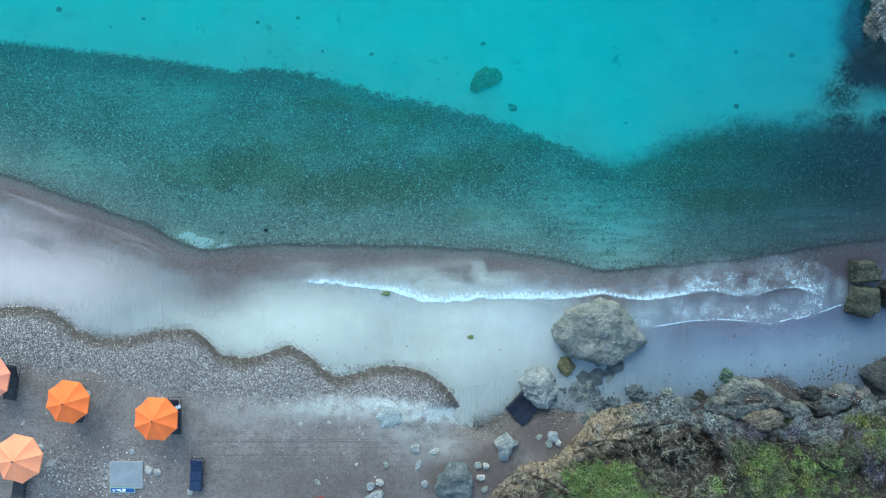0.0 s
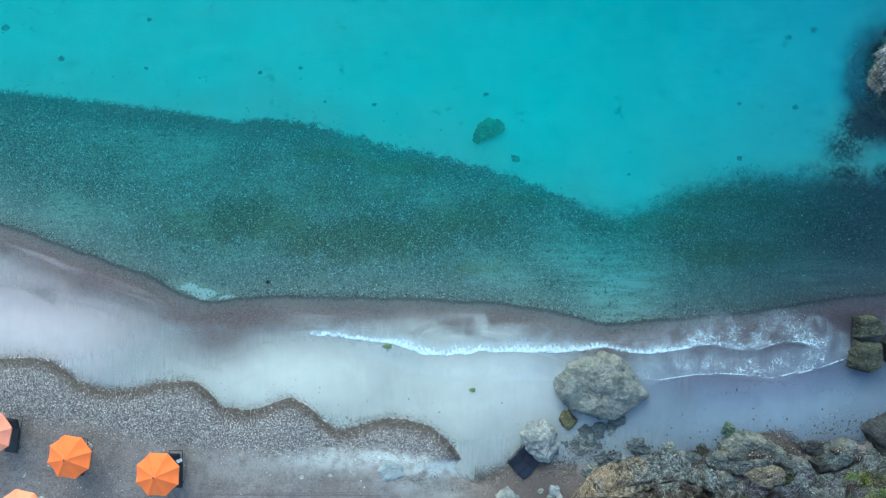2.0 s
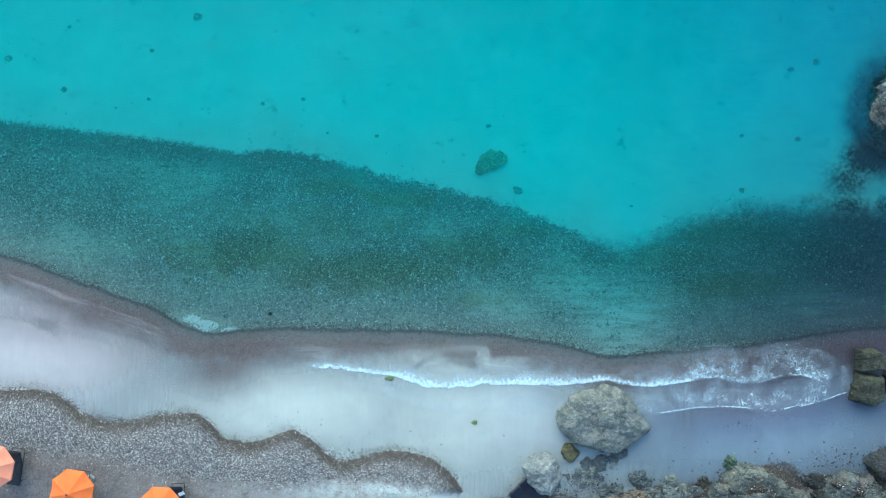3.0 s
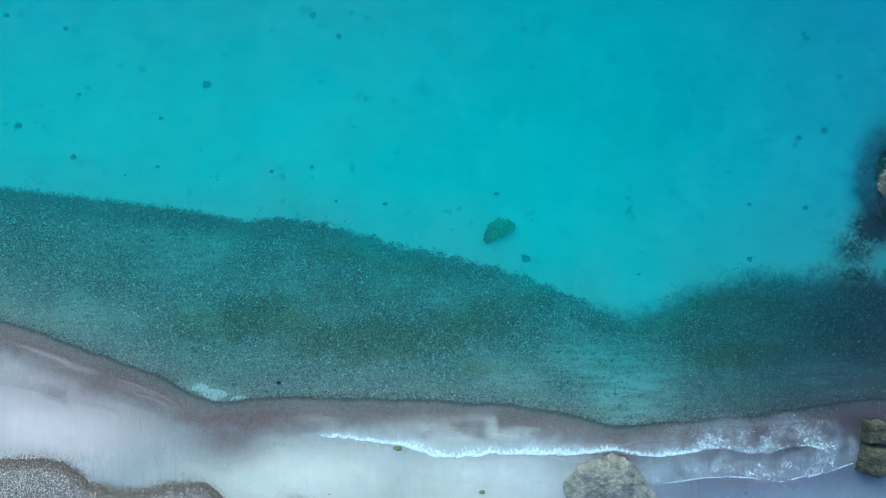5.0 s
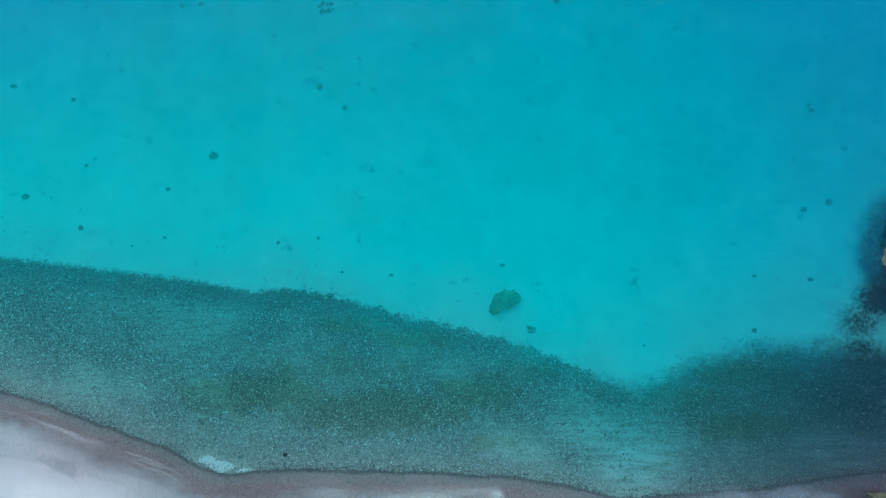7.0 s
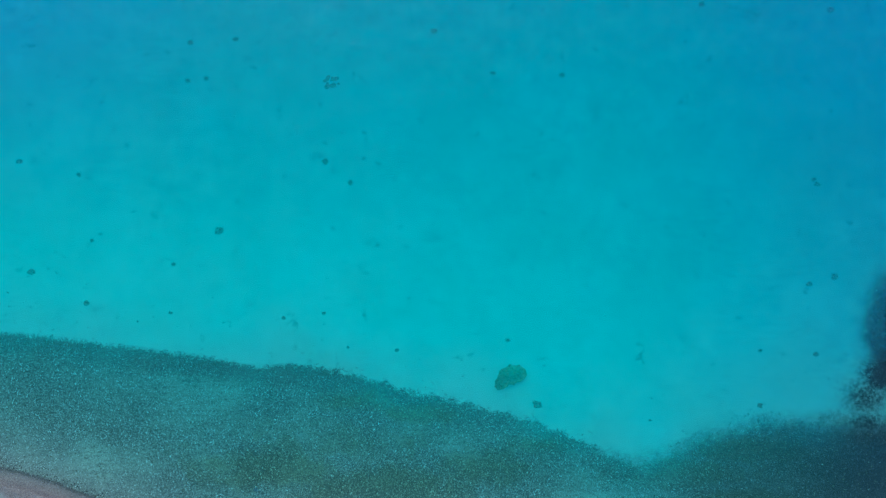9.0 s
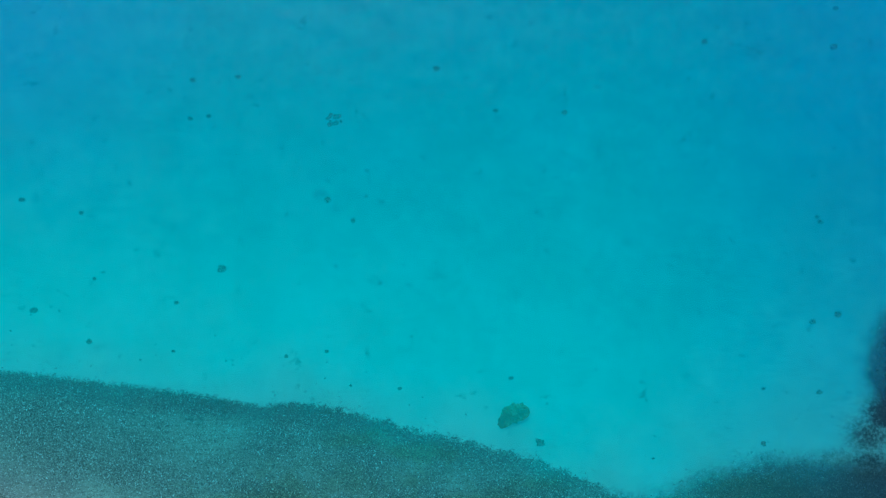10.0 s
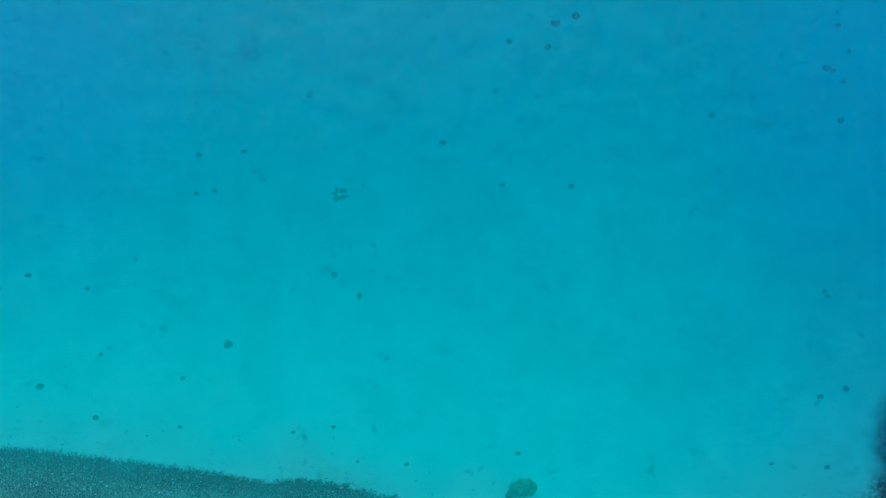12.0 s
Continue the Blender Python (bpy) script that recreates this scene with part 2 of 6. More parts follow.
def water_material():
    n = Nodes("sea_water")
    depth, milk, foamy, off = n.attr("depth"), n.attr("milk"), n.attr("mauve"), n.attr("offshore")
    pos = n.node("ShaderNodeSeparateXYZ", Vector=n.vec())
    ripple = n.noise(1.0, 4, 0.6, n.vec((0.9, 2.6, 1)), warp=0.6)
    d = n.math("MAXIMUM", depth, 0.0)
    # light that is lost on its way through the water, by colour
    tint = n.node("ShaderNodeCombineColor")
    for i, k in enumerate((-1.02, -0.190, -0.138)):
        n.put(tint.inputs[i], n.math("EXPONENT", n.math("MULTIPLY", d, k)))
    clear = n.node("ShaderNodeBsdfTransparent", Color=tint.outputs[0])
    # light scattered back by the water itself and by the silt in the wash
    cloud = n.math("SUBTRACT", 1.0, n.math("EXPONENT", n.math("MULTIPLY", d, -0.12)))
    # blue edge cast and eastern dimming of the view painted in too
    deep = n.mix(n.span(pos.outputs[0], 4.0, 25.0), (0.028, 0.64, 0.62), (0.028, 0.36, 0.58))
    deep = n.mix(n.span(pos.outputs[1], 13.0, 36.0), deep, (0.02, 0.31, 0.52))
    deep = n.mix(n.math("MULTIPLY", n.span(n.math("ABSOLUTE", n.math("ADD", pos.outputs[0], 1.5)), 10.0, 24.0), n.span(pos.outputs[1], 16.0, 34.0)), deep, (0.02, 0.31, 0.66))
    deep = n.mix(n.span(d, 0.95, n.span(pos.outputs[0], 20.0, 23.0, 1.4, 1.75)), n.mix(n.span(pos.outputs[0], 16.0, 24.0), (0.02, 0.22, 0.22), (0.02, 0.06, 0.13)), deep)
    streak = n.noise(1.0, 5, 0.6, n.vec((0.55, 0.45, 1)), 1.0)
    along = n.node("ShaderNodeCombineXYZ", X=n.math("MULTIPLY", pos.outputs[0], 0.16), Y=n.math("MULTIPLY", off, 2.4))
    lines = n.noise(1.0, 4, 0.6, along.outputs[0], 0.4)
    # silt turned dim and bluish eastward, a cast put into its colour
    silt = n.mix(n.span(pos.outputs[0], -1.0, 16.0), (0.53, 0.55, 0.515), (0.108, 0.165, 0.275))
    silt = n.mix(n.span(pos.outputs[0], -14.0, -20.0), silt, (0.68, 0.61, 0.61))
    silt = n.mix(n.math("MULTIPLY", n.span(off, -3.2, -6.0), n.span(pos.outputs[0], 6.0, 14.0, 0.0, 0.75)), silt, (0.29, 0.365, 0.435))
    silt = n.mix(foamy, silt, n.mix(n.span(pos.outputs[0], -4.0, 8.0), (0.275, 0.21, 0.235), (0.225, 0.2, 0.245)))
    m = n.math("MULTIPLY", milk, n.span(streak, 0.15, 0.75, 0.86, 1.0))
    comb = n.noise(1.0, 4, 0.6, n.vec((5.0, 0.45, 1)))
    m = n.math("MULTIPLY", m, n.span(comb, 0.3, 0.7, 0.98, 1.015))
    m = n.math("ADD", m, n.math("MULTIPLY", n.span(lines, 0.56, 0.66), n.math("MULTIPLY", n.span(off, -3.5, -1.5), n.span(off, -0.1, -0.5, 0.0, 0.17))))
    m = n.math("MULTIPLY", m, n.math("ADD", n.span(off, -1.6, -3.2), n.span(lines, 0.3, 0.6, 0.55, 1.1), clamp=True))
    # the swash combs the thin milk into fine streaks that run up and down the beach
    rake = n.noise(1.0, 4, 0.65, n.vec((6.5, 0.55, 1)), 0.3)
    thin = n.math("MULTIPLY", n.math("MULTIPLY", m, n.math("SUBTRACT", 1.0, m)), 4.0, clamp=True)
    m = n.math("ADD", m, n.math("MULTIPLY", n.math("MULTIPLY", n.math("SUBTRACT", rake, 0.5), 0.7), n.math("MULTIPLY", thin, n.math("MAXIMUM", n.span(m, 0.5, 0.25), n.math("MULTIPLY", n.span(pos.outputs[0], -7.0, -11.0), n.span(off, -3.6, -2.2))))), clamp=True)
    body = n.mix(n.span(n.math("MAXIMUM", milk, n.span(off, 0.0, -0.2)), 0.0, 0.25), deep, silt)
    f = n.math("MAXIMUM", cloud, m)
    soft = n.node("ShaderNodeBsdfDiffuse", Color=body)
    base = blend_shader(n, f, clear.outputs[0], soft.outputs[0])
    gl = n.node("ShaderNodeBsdfGlossy", Roughness=0.2, Normal=n.bump(ripple, 0.1, 0.1))
    fr = n.node("ShaderNodeFresnel", IOR=1.33)
    n.put(fr.inputs["Normal"], n.bump(ripple, 0.15, 0.12))
    n.t.links.new(blend_shader(n, fr.outputs[0], base, gl.outputs[0]), n.out.inputs[0])
    return n.m


def foam_material():
    n = Nodes("sea_foam")
    dens, lip = n.attr("froth"), n.attr("lip")
    wave = n.t.nodes.new("ShaderNodeTexNoise")
    wave.inputs["Scale"].default_value, wave.inputs["Detail"].default_value = 1.6, 4
    n.put(wave.inputs["Vector"], n.vec())
    bent = n.node("ShaderNodeVectorMath")
    bent.operation = "MULTIPLY_ADD"
    n.put(bent.inputs[0], wave.outputs["Color"]), n.put(bent.inputs[1], (1.5, 1.5, 0.0)), n.put(bent.inputs[2], n.vec((1.5, 0.65, 1)))
    lace = n.cells(5.6, bent.outputs[0], "DISTANCE_TO_EDGE").outputs["Distance"]
    lace2 = n.cells(13.0, bent.outputs[0], "DISTANCE_TO_EDGE").outputs["Distance"]
    thick = n.span(n.noise(2.2, 4, 0.7), 0.35, 0.65, 0.02, 0.13)
    web = n.math("MAXIMUM", n.span(lace, 0.0, thick, 1, 0), n.math("MULTIPLY", n.span(lace2, 0.0, 0.12, 1, 0), 0.55))
    web = n.math("MULTIPLY", web, n.span(n.noise(0.9, 5, 0.65), 0.36, 0.58))
    blot = n.span(n.math("ADD", dens, n.math("MULTIPLY", n.math("SUBTRACT", n.noise(5, 6, 0.75), 0.5), 1.3)), 0.8, 1.2)
    line = n.span(n.math("ADD", lip, n.math("MULTIPLY", n.math("SUBTRACT", n.noise(1.0, 6, 0.75, n.vec((7.5, 4.5, 1))), 0.5), 1.7)), 0.22, 0.95)
    f = n.math("MAXIMUM", n.math("MULTIPLY", web, n.math("POWER", dens, 0.8)), n.math("MAXIMUM", n.math("MULTIPLY", blot, 0.6), n.math("MULTIPLY", line, 0.74)), clamp=True)
    veil = n.math("MULTIPLY", n.math("MULTIPLY", dens, 0.14), n.span(n.noise(1.4, 5, 0.7), 0.3, 0.62))
    f = n.math("MULTIPLY", n.math("MAXIMUM", f, veil), n.span(dens, 0.0, 0.12))
    white = n.node("ShaderNodeBsdfDiffuse", Color=(0.64, 0.78, 0.88))
    n.t.links.new(blend_shader(n, f, n.node("ShaderNodeBsdfTransparent").outputs[0], white.outputs[0]), n.out.inputs[0])
    return n.m


def rock_material(name, light, dark, stain, stain_amount=0.4, scale=1.0, local=True, split=0.0):
    n = Nodes(name)
    v = n.vec((1, 1, 0.35), local=local)
    big, grain, cracks = n.noise(0.9 * scale, 5, 0.65, v), n.noise(5.5 * scale, 6, 0.8, v), n.cells(2.2 * scale, v, "DISTANCE_TO_EDGE").outputs["Distance"]
    c = n.mix(n.span(big, 0.3, 0.7), dark, light)
    c = n.mix(n.math("MULTIPLY", n.span(grain, 0.49, 0.58), 0.75), c, dark)
    c = n.mix(n.math("MULTIPLY", n.span(n.noise(11 * scale, 4, 0.75, v), 0.5, 0.58), 0.5), c, dark)
    c = n.mix(n.math("MULTIPLY", n.span(n.noise(1.7 * scale, 5, 0.7, v), 0.45, 0.65), stain_amount), c, stain)
    # dark dots paint the shade inside pits, which bump barely shows
    pit_shade = n.cells(7 * scale, v).outputs["Distance"]
    c = n.mix(n.math("MULTIPLY", n.span(pit_shade, 0.22, 0.45, 1.0, 0.0), n.span(big, 0.35, 0.6, 0.85, 0.25)), c, dark)
    c = n.mix(n.span(grain, 0.62, 0.72), c, tuple(min(0.75, q * 1.6) for q in light))
    c = n.mix(n.math("MULTIPLY", n.span(n.noise(21 * scale, 3, 0.8, v), 0.44, 0.39), 0.6), c, tuple(q * 0.6 for q in dark))
    # pale lichen specks and dark cracks, also painting lit edges and crevices
    c = n.mix(n.math("MULTIPLY", n.span(n.noise(16 * scale, 3, 0.7, v), 0.58, 0.65), 0.7), c, tuple(min(0.75, q * 1.7) for q in light))
    c = n.mix(n.math("MULTIPLY", n.span(cracks, 0.0, 0.05, split, 0.0), n.span(big, 0.45, 0.55)), c, tuple(q * 0.35 for q in dark))
    h = n.math("ADD", n.math("MULTIPLY", grain, 0.6), n.math("MULTIPLY", n.span(cracks, 0.0, 0.05), 0.06))
    return n.finish(c, 0.9, n.bump(n.math("ADD", h, n.math("MULTIPLY", big, 0.8)), 0.9, 0.12), spec=0.2)


def plain_material(name, color, second, rough=0.6, scale=6.0, metal=0.0, relief=0.2, spec=0.4):
    n = Nodes(name)
    v = n.vec(local=True)
    a, b = n.noise(scale, 4, 0.6, v), n.noise(scale * 9, 3, 0.6, v)
    c = n.mix(n.span(a, 0.3, 0.7), color, second)
    c = n.mix(n.math("MULTIPLY", n.span(b, 0.55, 0.75), 0.3), c, tuple(q * 0.7 for q in color))
    return n.finish(c, rough, n.bump(b, relief, 0.01), metal, spec)


def leaf_material(name, a, b, c):
    n = Nodes(name)
    g = n.t.nodes.new("ShaderNodeNewGeometry")
    col = n.ramp(g.outputs["Random Per Island"], (0.0, a), (0.5, b), (1.0, c))
    d = n.node("ShaderNodeBsdfDiffuse", Color=col)
    tr = n.node("ShaderNodeBsdfTranslucent", Color=col)
    n.t.links.new(blend_shader(n, 0.25, d.outputs[0], tr.outputs[0]), n.out.inputs[0])
    return n.m


def island_material(name, *stops, rough=0.85):
    n = Nodes(name)
    g = n.t.nodes.new("ShaderNodeNewGeometry")
    return n.finish(n.mix(0.25, n.ramp(g.outputs["Random Per Island"], *stops), n.noise(30, 2), "OVERLAY"), rough, spec=0.25)


GROUND, WATER, FOAM = ground_material(), water_material(), foam_material()
ROCK_GREY = rock_material("grey_limestone", (0.33, 0.35, 0.32), (0.12, 0.135, 0.12), (0.33, 0.31, 0.24), 0.3)
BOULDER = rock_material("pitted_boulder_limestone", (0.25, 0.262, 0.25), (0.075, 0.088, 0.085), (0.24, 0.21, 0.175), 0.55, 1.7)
ROCK_TAN = rock_material("tan_ledge_rock", (0.25, 0.205, 0.15), (0.05, 0.045, 0.04), (0.12, 0.13, 0.128), 0.5, split=0.8)
ROCK_LEDGE = rock_material("stained_ledge_rock", (0.155, 0.185, 0.2), (0.028, 0.033, 0.037), (0.16, 0.125, 0.085), 0.5, split=0.8)
ROCK_SLAB = rock_material("lichened_slab_rock", (0.185, 0.202, 0.195), (0.04, 0.044, 0.044), (0.2, 0.175, 0.125), 0.4, split=0.7)
ROCK_PALE = rock_material("pale_limestone", (0.29, 0.31, 0.315), (0.12, 0.13, 0.135), (0.32, 0.3, 0.25), 0.3)
ROCK_BLUE = rock_material("blue_grey_stone", (0.155, 0.178, 0.19), (0.06, 0.068, 0.073), (0.13, 0.145, 0.14), 0.3)
ROCK_WHITE = rock_material("whitish_stone", (0.5, 0.5, 0.48), (0.24, 0.24, 0.235), (0.42, 0.4, 0.34), 0.3, 2.0)
ROCK_STONE = rock_material("pale_beach_stone", (0.36, 0.38, 0.39), (0.17, 0.18, 0.19), (0.3, 0.31, 0.31), 0.3)
ROCK_MOSS = rock_material("mossy_shore_rock", (0.092, 0.093, 0.07), (0.022, 0.023, 0.02), (0.06, 0.066, 0.04), 0.5)
ROCK_WEEDY = rock_material("green_weedy_rock", (0.13, 0.19, 0.14), (0.03, 0.05, 0.04), (0.11, 0.15, 0.075), 0.5)
ROCK_ALGAE = rock_material("algae_covered_rock", (0.075, 0.078, 0.068), (0.02, 0.022, 0.02), (0.1, 0.09, 0.06), 0.4)
ROCK_SEABED = rock_material("seabed_stone", (0.5, 0.5, 0.4), (0.27, 0.27, 0.21), (0.34, 0.34, 0.25), 0.4, 3.0)
ROCK_REEF = rock_material("reef_rock", (0.66, 0.6, 0.33), (0.2, 0.2, 0.1), (0.36, 0.36, 0.17), 0.5, 1.3)
ROCK_DARK = rock_material("dark_wet_rock", (0.066, 0.07, 0.075), (0.016, 0.017, 0.019), (0.07, 0.065, 0.058), 0.4, split=0.8)
SALMON = plain_material("salmon_canvas", (0.76, 0.26, 0.16), (0.7, 0.225, 0.14), 0.8, 1.5)
SALMON_ORANGE = plain_material("faded_orange_canvas", (0.82, 0.29, 0.15), (0.76, 0.25, 0.13), 0.8, 1.5)
ORANGE = plain_material("orange_canvas", (0.8, 0.165, 0.038), (0.74, 0.14, 0.032), 0.8, 1.5)
NAVY = plain_material("navy_fabric", (0.004, 0.007, 0.02), (0.007, 0.012, 0.03), 0.75, 4)
NAVY_BRIGHT = plain_material("faded_navy_fabric", (0.008, 0.02, 0.06), (0.013, 0.03, 0.08), 0.75, 4)
BLACKISH = plain_material("dark_fabric", (0.012, 0.013, 0.02), (0.022, 0.024, 0.035), 0.75, 4)
METAL = plain_material("painted_steel", (0.25, 0.25, 0.26), (0.32, 0.32, 0.33), 0.4, 8, 0.6)
WOOD = plain_material("weathered_wood", (0.3, 0.22, 0.14), (0.22, 0.16, 0.1), 0.8, 5)


# ---- geometry helpers ----
def thing(name, label, category, m=None, group="", kind=""):
    ob = tagged(new(name), label, category, group, kind)
    ob.empty_display_size = 0.2
    if m is not None:
        ob.matrix_basis = m
    return ob


def part(name, bm, material, parent=None, label="", smooth=False):
    me = bpy.data.meshes.new(name)
    bm.to_mesh(me)
    bm.free()
    me.materials.append(material)
    if smooth:
        me.shade_smooth()
    ob = new(name, me)
    ob.parent = parent
    return tagged(ob, label)


def mesh_from(name, verts, faces, material, smooth=True):
    me = bpy.data.meshes.new(name)
    me.from_pydata(verts, [], faces)
    me.materials.append(material)
    if smooth:
        me.shade_smooth()
    return me


def box(bm, sx, sy, sz, m=None, bevel=0.0):
    geo = bmesh.ops.create_cube(bm, size=1, matrix=(m or Matrix()) @ Matrix.Diagonal((sx, sy, sz, 1)))
    if bevel:
        edges = {e for v in geo["verts"] for e in v.link_edges}
        bmesh.ops.bevel(bm, geom=list(edges), offset=bevel, segments=2, affect="EDGES")
    return bm


def rod(bm, a, b, r1, r2, seg=8):
    a, b = Vector(a), Vector(b)
    m = Matrix.Translation((a + b) / 2) @ (b - a).to_track_quat("Z", "Y").to_matrix().to_4x4()
    bmesh.ops.create_cone(bm, cap_ends=True, segments=seg, radius1=r1, radius2=r2, depth=(b - a).length, matrix=m)
    return bm


def hash01(i, j, seed):
    h = (i * 374761393 + j * 668265263 + seed * 974711) & 0xFFFFFFFF
    h = ((h ^ (h >> 13)) * 1274126177) & 0xFFFFFFFF
    return ((h ^ (h >> 16)) & 0xFFFF) / 65535.0


def value_noise(x, y, seed=0):
    """Smooth noise from 0 to 1 on arrays."""
    i, j = np.floor(x).astype(np.int64), np.floor(y).astype(np.int64)
    fx, fy = x - i, y - j
    fx, fy = fx * fx * (3 - 2 * fx), fy * fy * (3 - 2 * fy)
    a = hash01(i, j, seed) * (1 - fx) + hash01(i + 1, j, seed) * fx
    b = hash01(i, j + 1, seed) * (1 - fx) + hash01(i + 1, j + 1, seed) * fx
    return a * (1 - fy) + b * fy


def fractal(x, y, seed=0, octaves=4, rough=0.5):
    total, amp, norm = 0.0, 1.0, 0.0
    for k in range(octaves):
        total = total + amp * value_noise(x * 2 ** k + 17 * k, y * 2 ** k - 9 * k, seed + k)
        norm += amp
        amp *= rough
    return total / norm


def smooth01(v, a, b):
    t = np.clip((v - a) / (b - a), 0, 1)
    return t * t * (3 - 2 * t)


def line_through(points, soft=0.35):
    """A smooth y for each x, along a coast line given by a few places."""
    xs, ys = zip(*points)
    fine = np.arange(-40, 40, 0.1)
    raw = np.interp(fine, xs, ys)
    k = np.exp(-0.5 * (np.arange(-30, 31) * 0.1 / soft) ** 2)
    pad = np.pad(raw, 30, mode="edge")
    sm = np.convolve(pad, k / k.sum(), mode="valid")
    return lambda x: np.interp(x, fine, sm)


def patches(x, y, spots):
    """The sum of soft oval patches: (place, half width, half depth, strength)."""
    out = np.zeros_like(x)
    for (cx, cy), rx, ry, s in spots:
        out = np.maximum(out, s * np.exp(-((x - cx) / rx) ** 2 - ((y - cy) / ry) ** 2))
    return out


# ---- the lie of the shore ----
REEF = line_through([(-33.56, 11.80), (-24.27, 11.33), (-19.63, 10.81), (-15.91, 10.40), (-11.58, 9.69), (-9.72, 9.81), (-7.40, 9.57), (-4.46, 8.76), (-2.60, 8.20), (-0.12, 7.77), (2.04, 7.21), (4.21, 6.59), (6.69, 5.54), (8.24, 4.86), (9.63, 4.68), (11.02, 5.23), (12.88, 6.04), (14.43, 6.47), (16.91, 6.97), (20.31, 6.84), (24.27, 6.69), (34.55, 6.53)], 0.3)
STEP = line_through([(-32.55, 6.03), (-23.54, 4.08), (-21.74, 3.48), (-19.64, 2.67), (-17.83, 2.07), (-16.03, 1.47), (-14.23, 0.39), (-12.73, 0.00), (-10.93, 0.15), (-9.13, 0.33), (-4.02, 0.24), (-0.12, 0.15), (2.88, -0.03), (5.28, -0.33), (7.09, -0.81), (8.59, -1.17), (10.09, -1.05), (12.49, -0.75), (15.49, -0.51), (18.49, -0.15), (21.20, 0.33), (23.54, 0.57), (33.51, 1.23)], 0.3)
EDGE = line_through([(-32.55, -3.57), (-23.54, -3.09), (-22.04, -2.97), (-20.69, -3.27), (-19.34, -4.32), (-18.13, -4.77), (-16.63, -4.71), (-14.83, -4.26), (-13.33, -4.20), (-12.49, -4.77), (-11.89, -5.55), (-10.63, -5.82), (-9.73, -5.67), (-8.83, -5.28), (-8.17, -5.04), (-7.33, -5.49), (-6.27, -6.43), (-5.52, -6.82), (-4.32, -6.46), (-3.12, -6.15), (-1.92, -6.21), (-0.72, -6.58), (0.12, -7.30), (0.66, -7.96), (1.08, -8.50), (1.68, -9.10), (2.22, -9.25), (3.03, -8.86), (3.93, -8.32), (5.28, -8.44), (6.49, -8.68), (7.69, -8.62), (9.49, -8.26), (12.49, -8.14), (14.59, -7.93), (16.09, -6.94), (16.99, -6.82), (18.04, -7.03), (18.79, -7.93), (19.70, -7.78), (20.90, -7.54), (22.10, -7.48), (23.54, -6.27), (33.51, -3.57)], 0.16)
BERM = line_through([(-32.55, -6.27), (-23.54, -5.97), (-19.34, -6.33), (-17.53, -6.58), (-14.53, -7.48), (-11.53, -7.54), (-9.13, -7.93), (-6.73, -7.54), (-4.92, -7.72), (-3.12, -7.66), (-1.32, -7.96), (0.18, -8.26), (0.66, -8.32), (0.90, -8.62), (1.26, -9.04), (1.68, -9.70), (2.88, -9.34), (3.93, -8.53), (6.49, -7.78), (33.51, -4.77)], 0.25)

BROWN_WASH = [((-16.03, 1.08), 4.5, 1.3, 0.85), ((-19.34, 1.23), 5.5, 2.2, 0.9), ((-11.9, -2.0), 2.4, 1.4, 0.85), ((-17.0, -0.2), 3.6, 1.5, 0.7), ((-10.93, -0.72), 3.2, 1.3, 0.95), ((-21.74, 3.18), 3.5, 1.0, 0.7), ((-6.73, -0.87), 3.5, 1.0, 0.7), ((1.08, -0.87), 6.0, 0.7, 0.5),
         ((8.89, -2.07), 2.0, 1.3, 0.75), ((16.39, -1.32), 7.0, 1.5, 0.95), ((15.19, -3.27), 2.8, 1.2, 0.5), ((21.50, -0.42), 3.2, 1.7, 1.0), ((12.79, -3.87), 0.6, 1.9, 0.45)]
BROWN_BEACH = [((5.28, -9.88), 3.4, 1.6, 1.0), ((0.48, -11.83), 2.2, 1.6, 0.85), ((3.03, -9.73), 1.7, 0.55, 0.8), ((2.58, -11.38), 2.2, 2.6, 1.0), ((-5.0, -12.3), 6.0, 1.5, 0.7), ((0.5, -10.6), 2.5, 0.9, 0.4), ((17.35, -7.48), 1.5, 0.9, 1.2), ((20.00, -7.63), 1.8, 0.6, 1.1), ((13.69, -8.23), 1.2, 0.6, 1.0)]
PALE_SEA = [((-13.69, 0.72), 0.7, 0.3, 1.5), ((-12.88, 0.36), 1.0, 0.34, 1.7), ((-11.65, 0.12), 0.8, 0.24, 1.5), ((-13.93, 7.99), 3.0, 1.5, 0.6), ((-10.2, 6.4), 2.2, 1.0, 0.5), ((-20.24, 4.53), 2.4, 1.0, 0.55), ((9.04, 1.2), 2.4, 1.7, 0.6), ((6.79, 2.43), 2.2, 1.0, 0.6), ((-2.82, 6.64), 0.8, 1.6, 0.5), ((2.88, 1.68), 2.4, 1.2, 0.55), ((20.30, 1.53), 2.6, 0.9, 0.5), ((-2.52, 5.73), 4.0, 0.9, 0.4),
        ((-4.32, 0.33), 0.25, 0.18, 1.2)]
PALE_BEACH = [((-5.6, -8.2), 3.6, 0.7, 0.75), ((-2.79, -8.15), 2.8, 0.5, 1.1), ((-0.4, -8.75), 1.9, 0.5, 1.3), ((-1.6, -9.3), 2.6, 0.9, 0.4), ((-0.41, -10.31), 1.5, 0.7, 0.4), ((7.35, -7.44), 1.5, 1.0, 0.5), ((-9.13, -8.38), 4.0, 0.9, 0.3)]
# where light bands of the surface ripples are painted on the bed
RIPPLE_LIGHT = [((9.3, 1.0), 2.3, 1.7, 0.85), ((6.6, 2.2), 2.0, 0.9, 0.45), ((2.8, 1.4), 2.2, 0.9, 0.3), ((20.3, 1.5), 2.8, 0.9, 0.18)]
